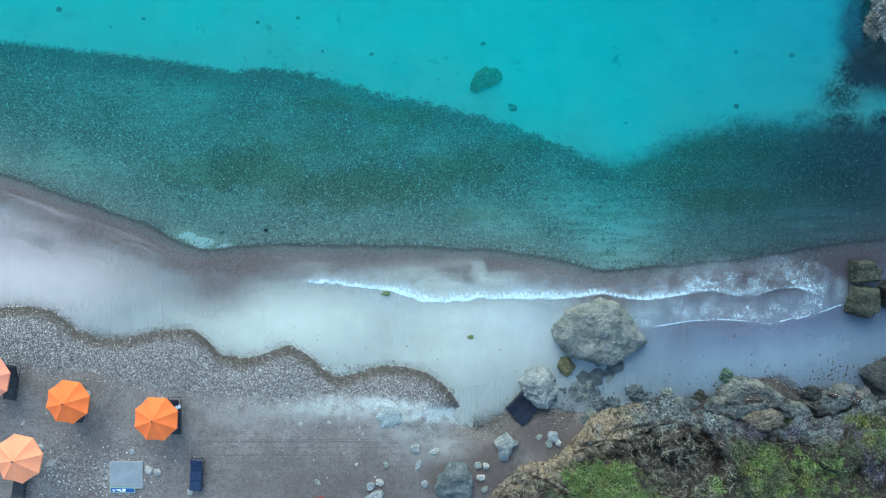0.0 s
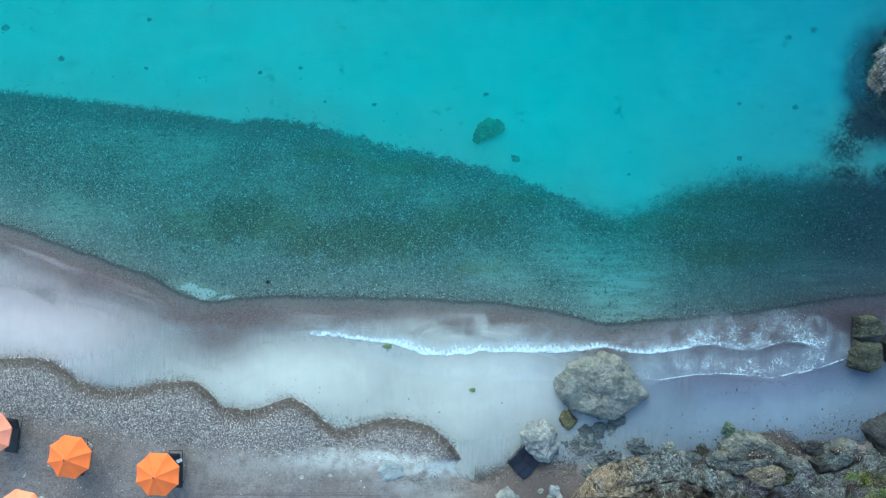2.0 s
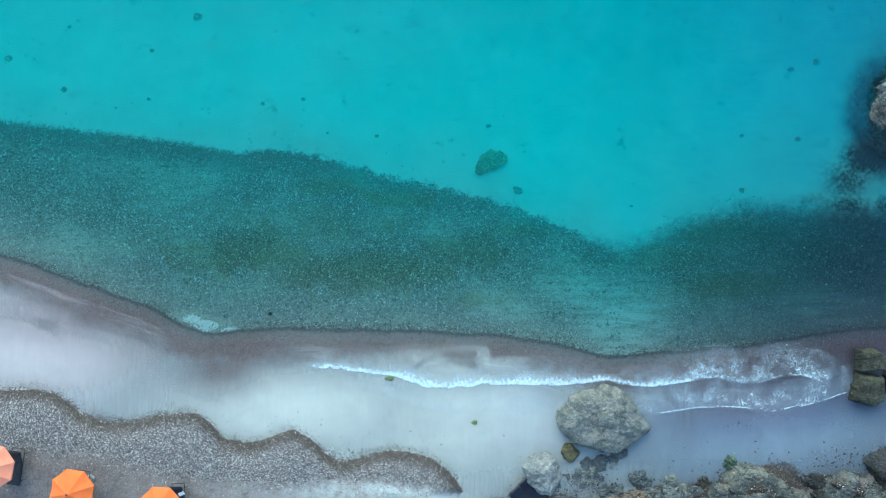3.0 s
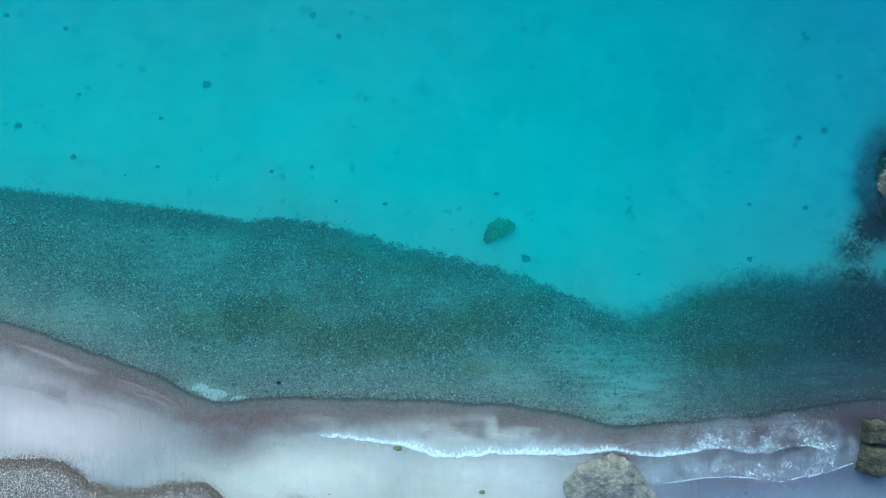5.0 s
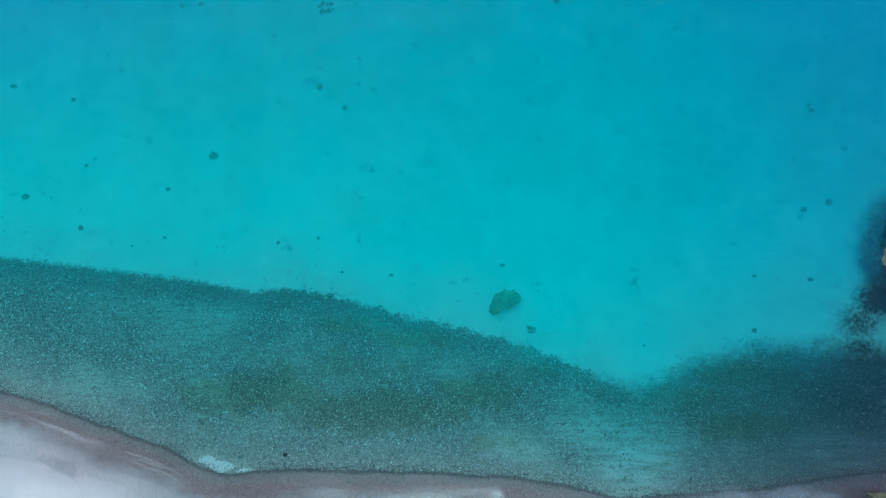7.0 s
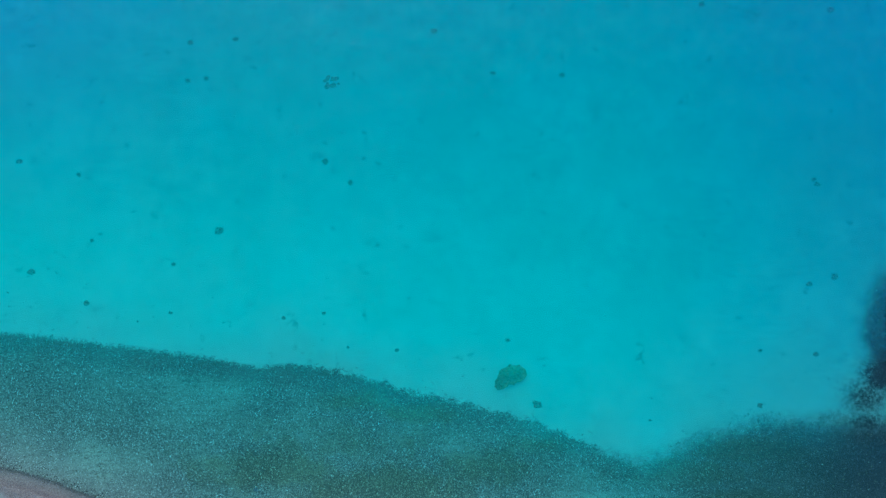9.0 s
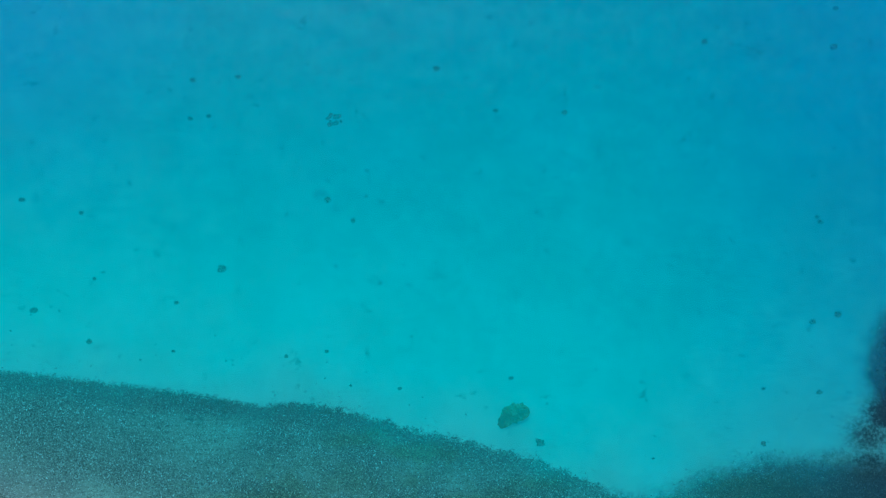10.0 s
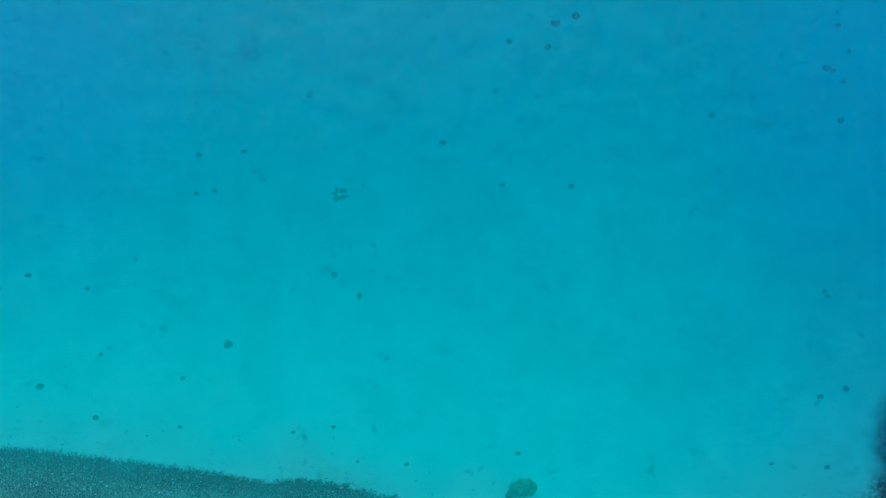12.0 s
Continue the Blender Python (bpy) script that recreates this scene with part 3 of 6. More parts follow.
GROWTH = [((-10.9, 4.2), 5.0, 1.2, 0.9), ((-4.3, 3.3), 5.0, 1.4, 1.0), ((-2.5, 7.3), 3.0, 0.7, 0.9), ((-6.0, 7.9), 2.6, 0.8, 0.8), ((15.2, 5.4), 4.5, 0.9, 0.9), ((14.9, 2.7), 3.5, 1.0, 0.8), ((1.4, 1.8), 2.2, 0.7, 0.8), ((3.8, 5.6), 2.5, 0.7, 0.7), ((-7.0, 5.6), 7.0, 1.8, 0.55), ((0.8, 4.4), 4.0, 1.3, 0.75), ((12.5, 4.2), 5.0, 1.3, 0.7)]
ISLET_HALO = [((24.7, 12.0), 2.3, 2.8, 2.6)]
WEED = [((22.7, 9.6), 1.3, 0.95, 1.7), ((21.7, 8.4), 1.5, 1.2, 1.0), ((21.7, 7.0), 1.6, 0.8, 0.95), ((24.1, 7.0), 1.1, 0.7, 1.1), ((20.0, 7.4), 1.3, 0.5, 0.55), ((20.6, 10.4), 0.6, 0.35, 0.3), ((20.6, 9.3), 1.2, 0.8, 0.36), ((16.14, 7.16), 0.9, 0.5, 0.5), ((-12.82, 33.46), 1.3, 1.8, 0.42), ((-15.48, 33.81), 1.0, 1.3, 0.4), ((-5.47, 16.70), 0.7, 0.4, 0.4), ((-5.47, 29.24), 0.7, 0.7, 0.4), ((15.64, 29.43), 1.0, 0.7, 0.4), ((-8.44, 21.39), 0.8, 0.5, 0.42), ((-2.00, 16.92), 1.2, 0.6, 0.35), ((7.07, 24.11), 0.8, 1.2, 0.35)]
# single stones on the sandy seabed (x, y, radius), each in a tuft of weed
SEA_STONES_NEAR = [(2.20, 11.29, 0.15), (16.08, 10.82, 0.12), (19.16, 10.65, 0.17), (16.06, 7.83, 0.17), (3.84, 7.77, 0.26), (10.07, 6.92, 0.09), (-13.83, 17.23, 0.26), (-16.29, 15.35, 0.15), (-20.85, 16.63, 0.12), (-24.21, 14.86, 0.20), (20.25, 14.91, 0.20), (18.85, 14.50, 0.17), (-21.64, 20.27, 0.15), (-24.92, 20.98, 0.20), (19.31, 20.02, 0.15), (-15.62, 27.73, 0.17)]
SEA_STONES_FAR = [(-7.98, 21.10, 0.20), (-6.56, 19.94, 0.17), (1.28, 26.11, 0.15), (5.35, 35.52, 0.23), (4.26, 35.14, 0.26), (3.82, 33.80, 0.20), (20.04, 29.73, 0.20), (19.26, 32.63, 0.23), (19.60, 32.50, 0.17), (20.17, 31.91, 0.17), (19.88, 35.03, 0.17), (20.52, 33.57, 0.15), (19.15, 20.30, 0.15), (12.89, 30.00, 0.17), (5.14, 26.07, 0.17)]
SEA_STONES_EDGE = [(-13.11, 27.94, 0.17), (-14.70, 25.71, 0.15), (-15.72, 25.58, 0.15), (1.64, 34.10, 0.17), (-2.01, 28.46, 0.17), (-6.62, 10.84, 0.09), (-3.92, 10.69, 0.12), (-21.08, 13.16, 0.17), (-18.24, 12.17, 0.09), (-16.44, 12.66, 0.12), (-10.16, 12.43, 0.12), (-7.98, 12.70, 0.12), (-1.70, 8.11, 0.15), (-2.95, 8.42, 0.12), (21.88, 11.91, 0.12)]
STONE_WEED = [((x, y), r * 1.7, r * 1.4, 0.3) for x, y, r in SEA_STONES_NEAR + SEA_STONES_FAR + SEA_STONES_EDGE]
FAINT_WEED = [((-8.4, 21.1), 0.6, 0.4, 0.36), ((-7.5, 20.6), 0.5, 0.35, 0.36), ((-5.2, 16.5), 0.8, 0.4, 0.36), ((-3.6, 12.8), 0.9, 0.5, 0.34), ((1.3, 13.9), 0.6, 0.4, 0.3), ((2.6, 15.9), 0.4, 0.5, 0.34), ((-21.1, 20.2), 0.5, 0.5, 0.36), ((-24.2, 21.1), 0.5, 0.4, 0.4), ((-20.5, 12.9), 0.7, 0.3, 0.36), ((-12.0, 13.2), 0.6, 0.3, 0.34)]
SHELF = (24.6, 12.0)
HILL_LINE = line_through([(-40, -22), (-10, -19), (2, -16), (6, -13.0), (12, -12.0), (40, -10)], 2.0)


def lie(x, y):
    """Ground height at arrays of places, with the distances to the four lines."""
    wob = (fractal(x * 0.9, y * 0.9, 3) - 0.5)
    e1 = y - REEF(x)
    e2 = y - STEP(x) - 0.25 * wob
    e3 = y - EDGE(x) - 0.18 * wob
    eb = y - BERM(x)
    # a shallow tongue of the wash behind the berm's tip
    pool = patches(x, y, [((1.5, -8.9), 1.0, 0.7, 1.3)])
    e3 = np.maximum(e3, 0.3 * np.log(np.maximum(pool, 1e-9) / 0.55) + 0.4 * wob)
    span = np.clip(e2 / np.maximum(e2 - e1, 0.5), 0, 1)
    sea = -0.22 - 0.98 * span ** 0.9 - 0.42 * (1 - np.exp(-np.maximum(e1, 0) / 8.0)) - 0.75 * smooth01(e1, 7, 32)
    wash = -0.05 - 0.17 * smooth01(e2, -0.9, 0.0)
    up = np.maximum(-e3, 0)
    beach = -0.05 * np.exp(-up / 0.05) + 0.45 * (1 - np.exp(-up / 0.8)) + 0.45 * (1 - np.exp(-up / 4.0))
    z = np.where(e3 < 0, beach, np.where(e2 > 0, sea, wash))
    z = z + 0.05 * (fractal(x * 1.7, y * 1.7, 11) - 0.5) * (np.abs(e3) > 0.3) * (e3 < 0) + 0.22 * (fractal(x * 0.4, y * 0.4, 21) - 0.5) * (e1 > -1)
    # weedy rock shelf round the islet
    q = np.hypot((x - SHELF[0]) / 2.75, (y - SHELF[1]) / 2.9) + 0.35 * wob
    z = np.maximum(z, -0.38 - 1.5 * smooth01(q, 0.6, 1.2) + 0.35 * (fractal(x * 1.3, y * 1.3, 25) - 0.5))
    z = z + np.where((x > 17) & (y > 4), 0.35 * np.clip(patches(x, y, WEED), 0, 1) * smooth01(-z, 0.5, 1.0), 0.0)
    back = np.maximum(HILL_LINE(x) - y, 0)
    z = z + np.where(back > 0, 22 * (1 - np.exp(-back / 40.0)), 0)
    return z, e1, e2, e3, eb


def axis(a, b, step, reach):
    mid = np.arange(a, b + 1e-6, step)
    far = np.cumsum(step * 1.35 ** np.arange(1, 40))
    far = far[far < reach]
    return np.concatenate([(a - far)[::-1], mid, b + far])


def sheet(name, xs, ys, height, material, attrs):
    gx, gy = np.meshgrid(xs, ys)
    co = np.stack([gx.ravel(), gy.ravel(), height(gx, gy).ravel()], 1)
    w, h = len(xs), len(ys)
    i = (np.arange(h - 1)[:, None] * w + np.arange(w - 1)).ravel()
    me = mesh_from(name, co.tolist(), np.stack([i, i + 1, i + w + 1, i + w], 1).tolist(), material)
    for key, vals in attrs(gx, gy).items():
        me.attributes.new(key, "FLOAT", "POINT").data.foreach_set("value", np.asarray(vals, dtype=np.float32).ravel())
    return new(name, me)


def ground_attrs(x, y):
    z, e1, e2, e3, eb = lie(x, y)
    fur = smooth01(x, -13.5, -11) * (1 - smooth01(x, -4.5, -1.5)) * np.exp(-((y + 10.2) / 1.0) ** 2)
    return {"reef_edge": e1, "step_edge": e2, "water_edge": e3, "berm_edge": eb, "brown": patches(x, y, BROWN_WASH + BROWN_BEACH), "pale": patches(x, y, PALE_SEA + PALE_BEACH), "weed": patches(x, y, WEED + STONE_WEED + FAINT_WEED), "growth": patches(x, y, GROWTH), "skirt": patches(x, y, ISLET_HALO), "ribbed": patches(x, y, RIPPLE_LIGHT), "furrow": fur}


xs, ys = axis(-29, 29, 0.15, 1800), axis(-16, 42, 0.15, 1800)
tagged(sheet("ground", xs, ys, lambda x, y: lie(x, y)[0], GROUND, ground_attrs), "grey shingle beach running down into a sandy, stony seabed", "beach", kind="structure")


# ---- sea ----
MILK = [((3.48, -4.77), 12.0, 3.2, 0.82), ((-7.93, -4.02), 8.0, 2.6, 0.85), ((-21.14, -0.57), 8.0, 3.3, 0.72), ((16.99, -5.07), 9.0, 3.0, 0.72), ((1.08, -1.5), 5.5, 1.0, 0.62), ((-0.12, -8.44), 3.2, 1.3, 0.5)]
BARE = [((-14.53, 0.33), 6.0, 1.4, 0.62), ((-9.43, -1.17), 2.6, 1.0, 0.6), ((-21.74, 2.67), 4.0, 0.8, 0.35), ((-18.0, 0.9), 3.2, 1.5, 0.65), ((-11.7, -2.1), 1.7, 1.2, 0.6), ((15.49, -1.47), 7.0, 1.7, 0.95), ((21.50, -1.17), 2.5, 1.6, 0.8), ((-10.63, -0.63), 3.0, 1.3, 0.68), ((-16.93, 1.38), 4.0, 1.0, 0.85), ((-21.74, 3.33), 4.0, 0.7, 0.7), ((8.89, -2.22), 1.3, 1.0, 0.6), ((15.49, -3.12), 3.0, 1.0, 0.35), ((12.79, -4.17), 0.5, 1.6, 0.34), ((-6.73, -0.57), 2.5, 0.7, 0.5), ((8.29, -5.97), 3.0, 2.4, 0.05), ((8.59, -7.48), 2.2, 0.7, 0.45)]


def sea_attrs(x, y):
    z, e1, e2, e3, eb = lie(x, y)
    swirl = fractal(x * 0.35 + 5, y * 0.6, 31, 4)
    warp = 2.2 * (fractal(x * 0.3, y * 0.3, 35, 3) - 0.5)
    wisp = fractal(x * 0.22 + warp, e2 * 1.1 + warp * 1.5, 37, 5, 0.6)
    m = patches(x, y, MILK) * (0.8 + 0.4 * swirl) * smooth01(0.35 + (1.6 - 0.7 * smooth01(-x, 9, 13)) * (wisp - 0.5) - e2 / (2.9 + 1.9 * smooth01(-x, 8, 12)), 0.5, 1.1) * smooth01(-e2, 0.1, 0.6) * (1 - patches(x, y, BARE) * (0.6 + 0.8 * swirl))
    mauve = patches(x, y, [((15.79, -3.12), 4.5, 1.6, 0.8), ((-19.64, 0.78), 7.0, 2.2, 0.6), ((-14.0, -1.2), 5.0, 2.0, 0.65), ((21.50, -2.37), 3.0, 1.5, 0.5), ((-10.03, -1.17), 3.0, 1.0, 0.5)])
    return {"depth": -z, "milk": np.clip(m, 0, 0.92), "mauve": mauve, "offshore": e2}


def swell(x, y):
    z, e1, e2, e3, eb = lie(x, y)
    calm = smooth01(e2, -0.3, 2.0)
    return 0.05 * calm * (fractal(x * 0.8, y * 1.6, 41) - 0.5)


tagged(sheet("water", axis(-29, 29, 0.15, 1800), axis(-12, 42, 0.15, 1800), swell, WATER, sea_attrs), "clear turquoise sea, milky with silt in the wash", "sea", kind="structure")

# wash of the last wave: front line and the torn lace behind it
FRONT = line_through([(-8.83, -1.68), (-8.08, -1.77), (-6.73, -1.86), (-5.52, -1.95), (-4.02, -2.13), (-2.82, -2.25), (-1.92, -2.58), (-1.02, -2.91), (0.18, -2.97), (1.68, -2.73), (3.48, -2.67), (5.58, -2.73), (6.49, -2.67), (8.29, -2.49), (9.49, -2.67), (10.99, -2.76), (12.49, -2.52), (13.99, -2.25), (15.49, -2.49), (16.39, -2.58), (17.59, -2.19), (18.79, -2.07), (20.00, -2.52), (21.50, -3.21)], 0.2)


# later line of the same front, added besides the breaking crest
SPENT = line_through([(-7.0, -2.6), (-5.0, -3.0), (-3.0, -3.5), (0.0, -4.3), (3.5, -4.2), (6.5, -4.3), (11.0, -4.2), (13.4, -3.8), (15.5, -3.9), (17.6, -4.05), (19.7, -3.5), (21.7, -2.8)], 0.3)


def wave_front(x, y):
    """Froth of the breaking crest: a bright lip in the west, torn lace in the east."""
    behind = y - FRONT(x) - 0.18 * (fractal(x * 1.6, y * 0.3, 51) - 0.5)
    width = 0.45 + 0.75 * smooth01(x, 9, 15)
    lace = np.exp(-np.maximum(behind - 0.22, 0) / width) * smooth01(behind, 0.0, 0.12) * (0.4 + 0.4 * smooth01(x, 8, 13))
    ends = smooth01(x, -8.4, -6.1) * (1 - smooth01(x, 19.6, 21.3))
    wide = (0.16 + 0.75 * fractal(x * 0.5, x * 0, 57) ** 1.5) * (1 - 0.6 * smooth01(x, 10, 14))
    lip = smooth01(behind, 0.0, 0.08) * np.exp(-np.maximum(behind - 0.08, 0) / wide) * (1 - 0.35 * smooth01(x, 11, 15))
    return {"lip": lip * ends, "froth": lace * ends * (1 - smooth01(behind, 1.3, 2.3))}


def spent_front(x, y):
    """The same wave's later front, added lower down: a thin edge and faint lace behind it."""
    behind = y - SPENT(x) - 0.25 * (fractal(x * 1.2, y * 0.3, 53) - 0.5)
    ends = smooth01(x, -6.5, -3.0) * (1 - smooth01(x, 21.0, 21.6)) * (0.3 + 0.7 * smooth01(x, 8, 12))
    lace = 0.5 * smooth01(behind, 0.0, 0.1) * (1 - smooth01(behind, 0.5, 1.9))
    return {"lip": 0.8 * np.exp(-((behind - 0.06) / 0.06) ** 2) * ends, "froth": lace * ends}


def foam_sheet(line, x0, x1, depth, attrs, lift, label):
    bx, rows = np.arange(x0, x1, 0.12), np.linspace(-0.15, depth, 26)
    gx, gs = np.meshgrid(bx, rows)
    gy = line(gx) + gs
    co = np.stack([gx.ravel(), gy.ravel(), (lift + 0.03 * np.exp(-((gs - 0.2) / 0.25) ** 2)).ravel()], 1)
    w = len(bx)
    i = (np.arange(len(rows) - 1)[:, None] * w + np.arange(w - 1)).ravel()
    me = mesh_from("foam", co.tolist(), np.stack([i, i + 1, i + w + 1, i + w], 1).tolist(), FOAM)
    for key, vals in attrs(gx, gy).items():
        me.attributes.new(key, "FLOAT", "POINT").data.foreach_set("value", vals.astype(np.float32).ravel())
    tagged(new("foam", me), label, "foam", kind="stuff")


foam_sheet(FRONT, -9.5, 21.8, 2.6, wave_front, 0.035, "white breaking crest and lace of wave foam in the shallows")
foam_sheet(SPENT, -7.0, 21.8, 2.2, spent_front, 0.022, "faint lace of the same wave's foam at its later front")


# ---- rocks ----
def rock(name, place, outline, height, material, label, category="rock", seed=0, level=4, sink=0.3, rough=0.16, flat=0.55, tilt=(0, 0), group="", parent=None, turn=0.0, grit=0.35, facets=0.9):
    """A rock whose plan follows a rough outline; flat: how level its top is."""
    cx, cy, cz = place
    n = len(outline)
    ang = np.array([math.atan2(p[1], p[0]) for p in outline])
    rad = np.array([math.hypot(*p) for p in outline])
    o = np.argsort(ang)
    ring_pts = np.array(outline, dtype=float)[o]
    size = float(rad.mean())
    a, b = ring_pts, np.roll(ring_pts, -1, axis=0)
    edge_dir = b - a

    def reach(t):
        c, s = math.cos(t), math.sin(t)
        den = edge_dir[:, 1] * c - edge_dir[:, 0] * s
        den = np.where(np.abs(den) < 1e-9, 1e-9, den)
        dist = (a[:, 0] * edge_dir[:, 1] - a[:, 1] * edge_dir[:, 0]) / den
        f = (a[:, 0] * s - a[:, 1] * c) / den
        ok = (dist > 0) & (f >= -1e-6) & (f <= 1 + 1e-6)
        return float(dist[ok].max()) if ok.any() else size
    bm = bmesh.new()
    bmesh.ops.create_icosphere(bm, subdivisions=level, radius=1)
    off = Vector((seed * 3.7, seed * 1.3, seed * 2.1))
    for v in bm.verts:
        d = v.co.normalized()
        h = math.hypot(d.x, d.y)
        r = reach(math.atan2(d.y, d.x)) * 0.96
        swell_out = h ** 0.85
        dome = max(0.0, 1.0 - swell_out ** (2.0 / flat)) ** 0.375
        p = Vector((d.x / max(h, 1e-6) * r * swell_out, d.y / max(h, 1e-6) * r * swell_out, dome * math.copysign(height if d.z > 0 else sink, d.z)))
        q = d * 1.7 + off
        k = noise.fractal(q, 1.0, 2.1, 4) * rough
        facet = noise.noise(q * 1.3, noise_basis="VORONOI_F2F1") * rough * facets
        w = Vector((p.x, p.y, p.z * 0.3)) / max(size, 0.3) ** 0.5 + off
        fine = (noise.noise(w * 2.6) * 0.5 + noise.noise(w * 5.3) * 0.3 + noise.noise(w * 10.0) * 0.2 + (0.2 - abs(noise.noise(w * 17.0))) * 0.4) * rough * grit
        move = (k - facet + fine) * min(size, height * 1.8)
        p += Vector((d.x * move, d.y * move, d.z * move * 0.8))
        p.z += tilt[0] * p.x + tilt[1] * p.y
        v.co = p
    ob = part(name, bm, material, None, label, smooth=False)
    ob.matrix_basis = pose(cx, cy, cz, 0, 0, turn)
    if parent is not None:
        ob.parent = parent
        ob.matrix_basis = pose(cx, cy, cz, 0, 0, turn)
    else:
        tagged(ob, label, category, group)
    return ob


def oval(rx, ry, seed=0, n=9):
    rnd = random.Random(seed)
    return [(rx * math.cos(2 * math.pi * k / n) * rnd.uniform(0.7, 1.2), ry * math.sin(2 * math.pi * k / n) * rnd.uniform(0.7, 1.2)) for k in range(n)]


def ground_z(x, y):
    return float(lie(np.array([float(x)]), np.array([float(y)]))[0][0])


# the great boulder in the wash
B = (8.18, -4.36)
ring = [(5.78, -3.95), (6.38, -3.15), (7.29, -2.96), (8.24, -2.52), (9.15, -2.62), (9.8, -3.1), (10.35, -3.9), (10.95, -4.85), (10.25, -5.6), (8.95, -6.3), (7.59, -6.12), (6.40, -5.6), (5.69, -4.80)]
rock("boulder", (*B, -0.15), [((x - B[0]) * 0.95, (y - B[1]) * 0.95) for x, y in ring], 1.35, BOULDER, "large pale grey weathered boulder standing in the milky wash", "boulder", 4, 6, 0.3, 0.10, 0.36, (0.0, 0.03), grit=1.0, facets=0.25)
W = (5.02, -7.28)
ring = [(4.04, -7.01), (4.49, -6.42), (5.38, -6.21), (5.88, -6.74), (6.00, -7.46), (5.47, -8.35), (4.78, -8.23), (4.19, -7.55)]
rock("boulder", (*W, -0.05), [(x - W[0], y - W[1]) for x, y in ring], 0.95, ROCK_PALE, "rounded whitish boulder beside two sun loungers", "boulder", 9, 6, 0.3, 0.12, 0.5, grit=0.8)
rock("rock", (*(6.51, -6.21), -0.1), oval(0.45, 0.5, 2), 0.45, rock_material("brown_mossy_rock", (0.2, 0.18, 0.1), (0.045, 0.043, 0.03), (0.16, 0.15, 0.06), 0.5), "small brown mossy rock against the boulder", seed=12, level=3)
rubble = random.Random(21)
for k in range(34):
    t = rubble.random()
    x, y = 8.65 - 2.0 * t + rubble.gauss(0, 0.45), -6.33 - 1.5 * t + rubble.gauss(0, 0.2)
    sz = rubble.uniform(0.1, 0.36) * (1.0 - 0.45 * t)
    rock("rock", (x, y, -0.1), oval(sz * 1.3, sz, k, 8), sz * rubble.uniform(0.3, 0.6) + 0.08, (ROCK_BLUE, ROCK_GREY, ROCK_BLUE)[k % 3], "low weedy rock awash at the boulder's foot", seed=220 + k, level=3, rough=0.3, group="weedy rocks at the boulder's foot")

# beach stones
def beach_stone(p, rx, ry, h, mat, label, seed, level=3, flat=0.5):
    z = ground_z(*p)
    return rock("stone", (*p, z - 0.06), oval(rx, ry, seed, 8), h, mat, label, "stone", seed, level, 0.12, 0.16, flat, turn=seed * 37 % 90, group="stones on the beach")


C = (3.35, -10.26)
ring = [(2.70, -10.11), (3.32, -9.61), (3.94, -10.14), (3.56, -10.41), (3.41, -10.99), (2.94, -11.02), (2.91, -10.47)]
rock("rock", (*C, 0.45), [(x - C[0], y - C[1]) for x, y in ring], 0.6, ROCK_PALE, "angular pale grey rock with a pointed foot", seed=31, level=4, rough=0.14, flat=0.7)
R = (0.56, -11.99)
ring = [(-0.42, -12.3), (-0.1, -11.64), (0.47, -11.05), (1.06, -11.17), (1.58, -12.14), (1.41, -12.93), (0.47, -13.05), (-0.41, -12.87)]
rock("rock", (*R, 0.55), [(x - R[0], y - R[1]) for x, y in ring], 0.8, ROCK_BLUE, "blue-grey boulder half buried in the beach", seed=33, level=4, rough=0.15, flat=0.6)
F = (-2.82, -8.79)
rock("rock", (*F, ground_z(*F) - 0.1), oval(0.8, 0.6, 7, 12), 0.2, rock_material("sunk_pale_rock", (0.33, 0.37, 0.39), (0.2, 0.23, 0.24), (0.26, 0.29, 0.3), 0.3), "flat blue-grey rock sunk into pale sand", seed=35, level=4, rough=0.1, flat=0.35)
STONES_EAST = [((-15.30, -11.49), 0.2, 0.3, 0.2, 1), ((-14.84, -11.58), 0.2, 0.22, 0.2, 1), ((-2.96, -11.23), 0.17, 0.22, 0.2, 0), ((-3.28, -12.14), 0.24, 0.22, 0.22, 1), ((-3.78, -12.31), 0.26, 0.26, 0.25, 2),
          ((-3.64, -12.99), 0.75, 0.42, 0.35, 2), ((-1.44, -10.44), 0.28, 0.26, 0.2, 2), ((-0.47, -10.58), 0.34, 0.14, 0.15, 1), ((-1.29, -11.23), 0.3, 0.15, 0.12, 2), ((1.82, -11.29), 0.25, 0.2, 0.25, 2),
          ((2.26, -11.35), 0.2, 0.2, 0.22, 1), ((1.97, -11.91), 0.17, 0.28, 0.25, 1), ((2.18, -12.55), 0.2, 0.2, 0.2, 0), ((5.78, -9.85), 0.3, 0.32, 0.3, 2), ((6.01, -10.14), 0.18, 0.2, 0.25, 1)]
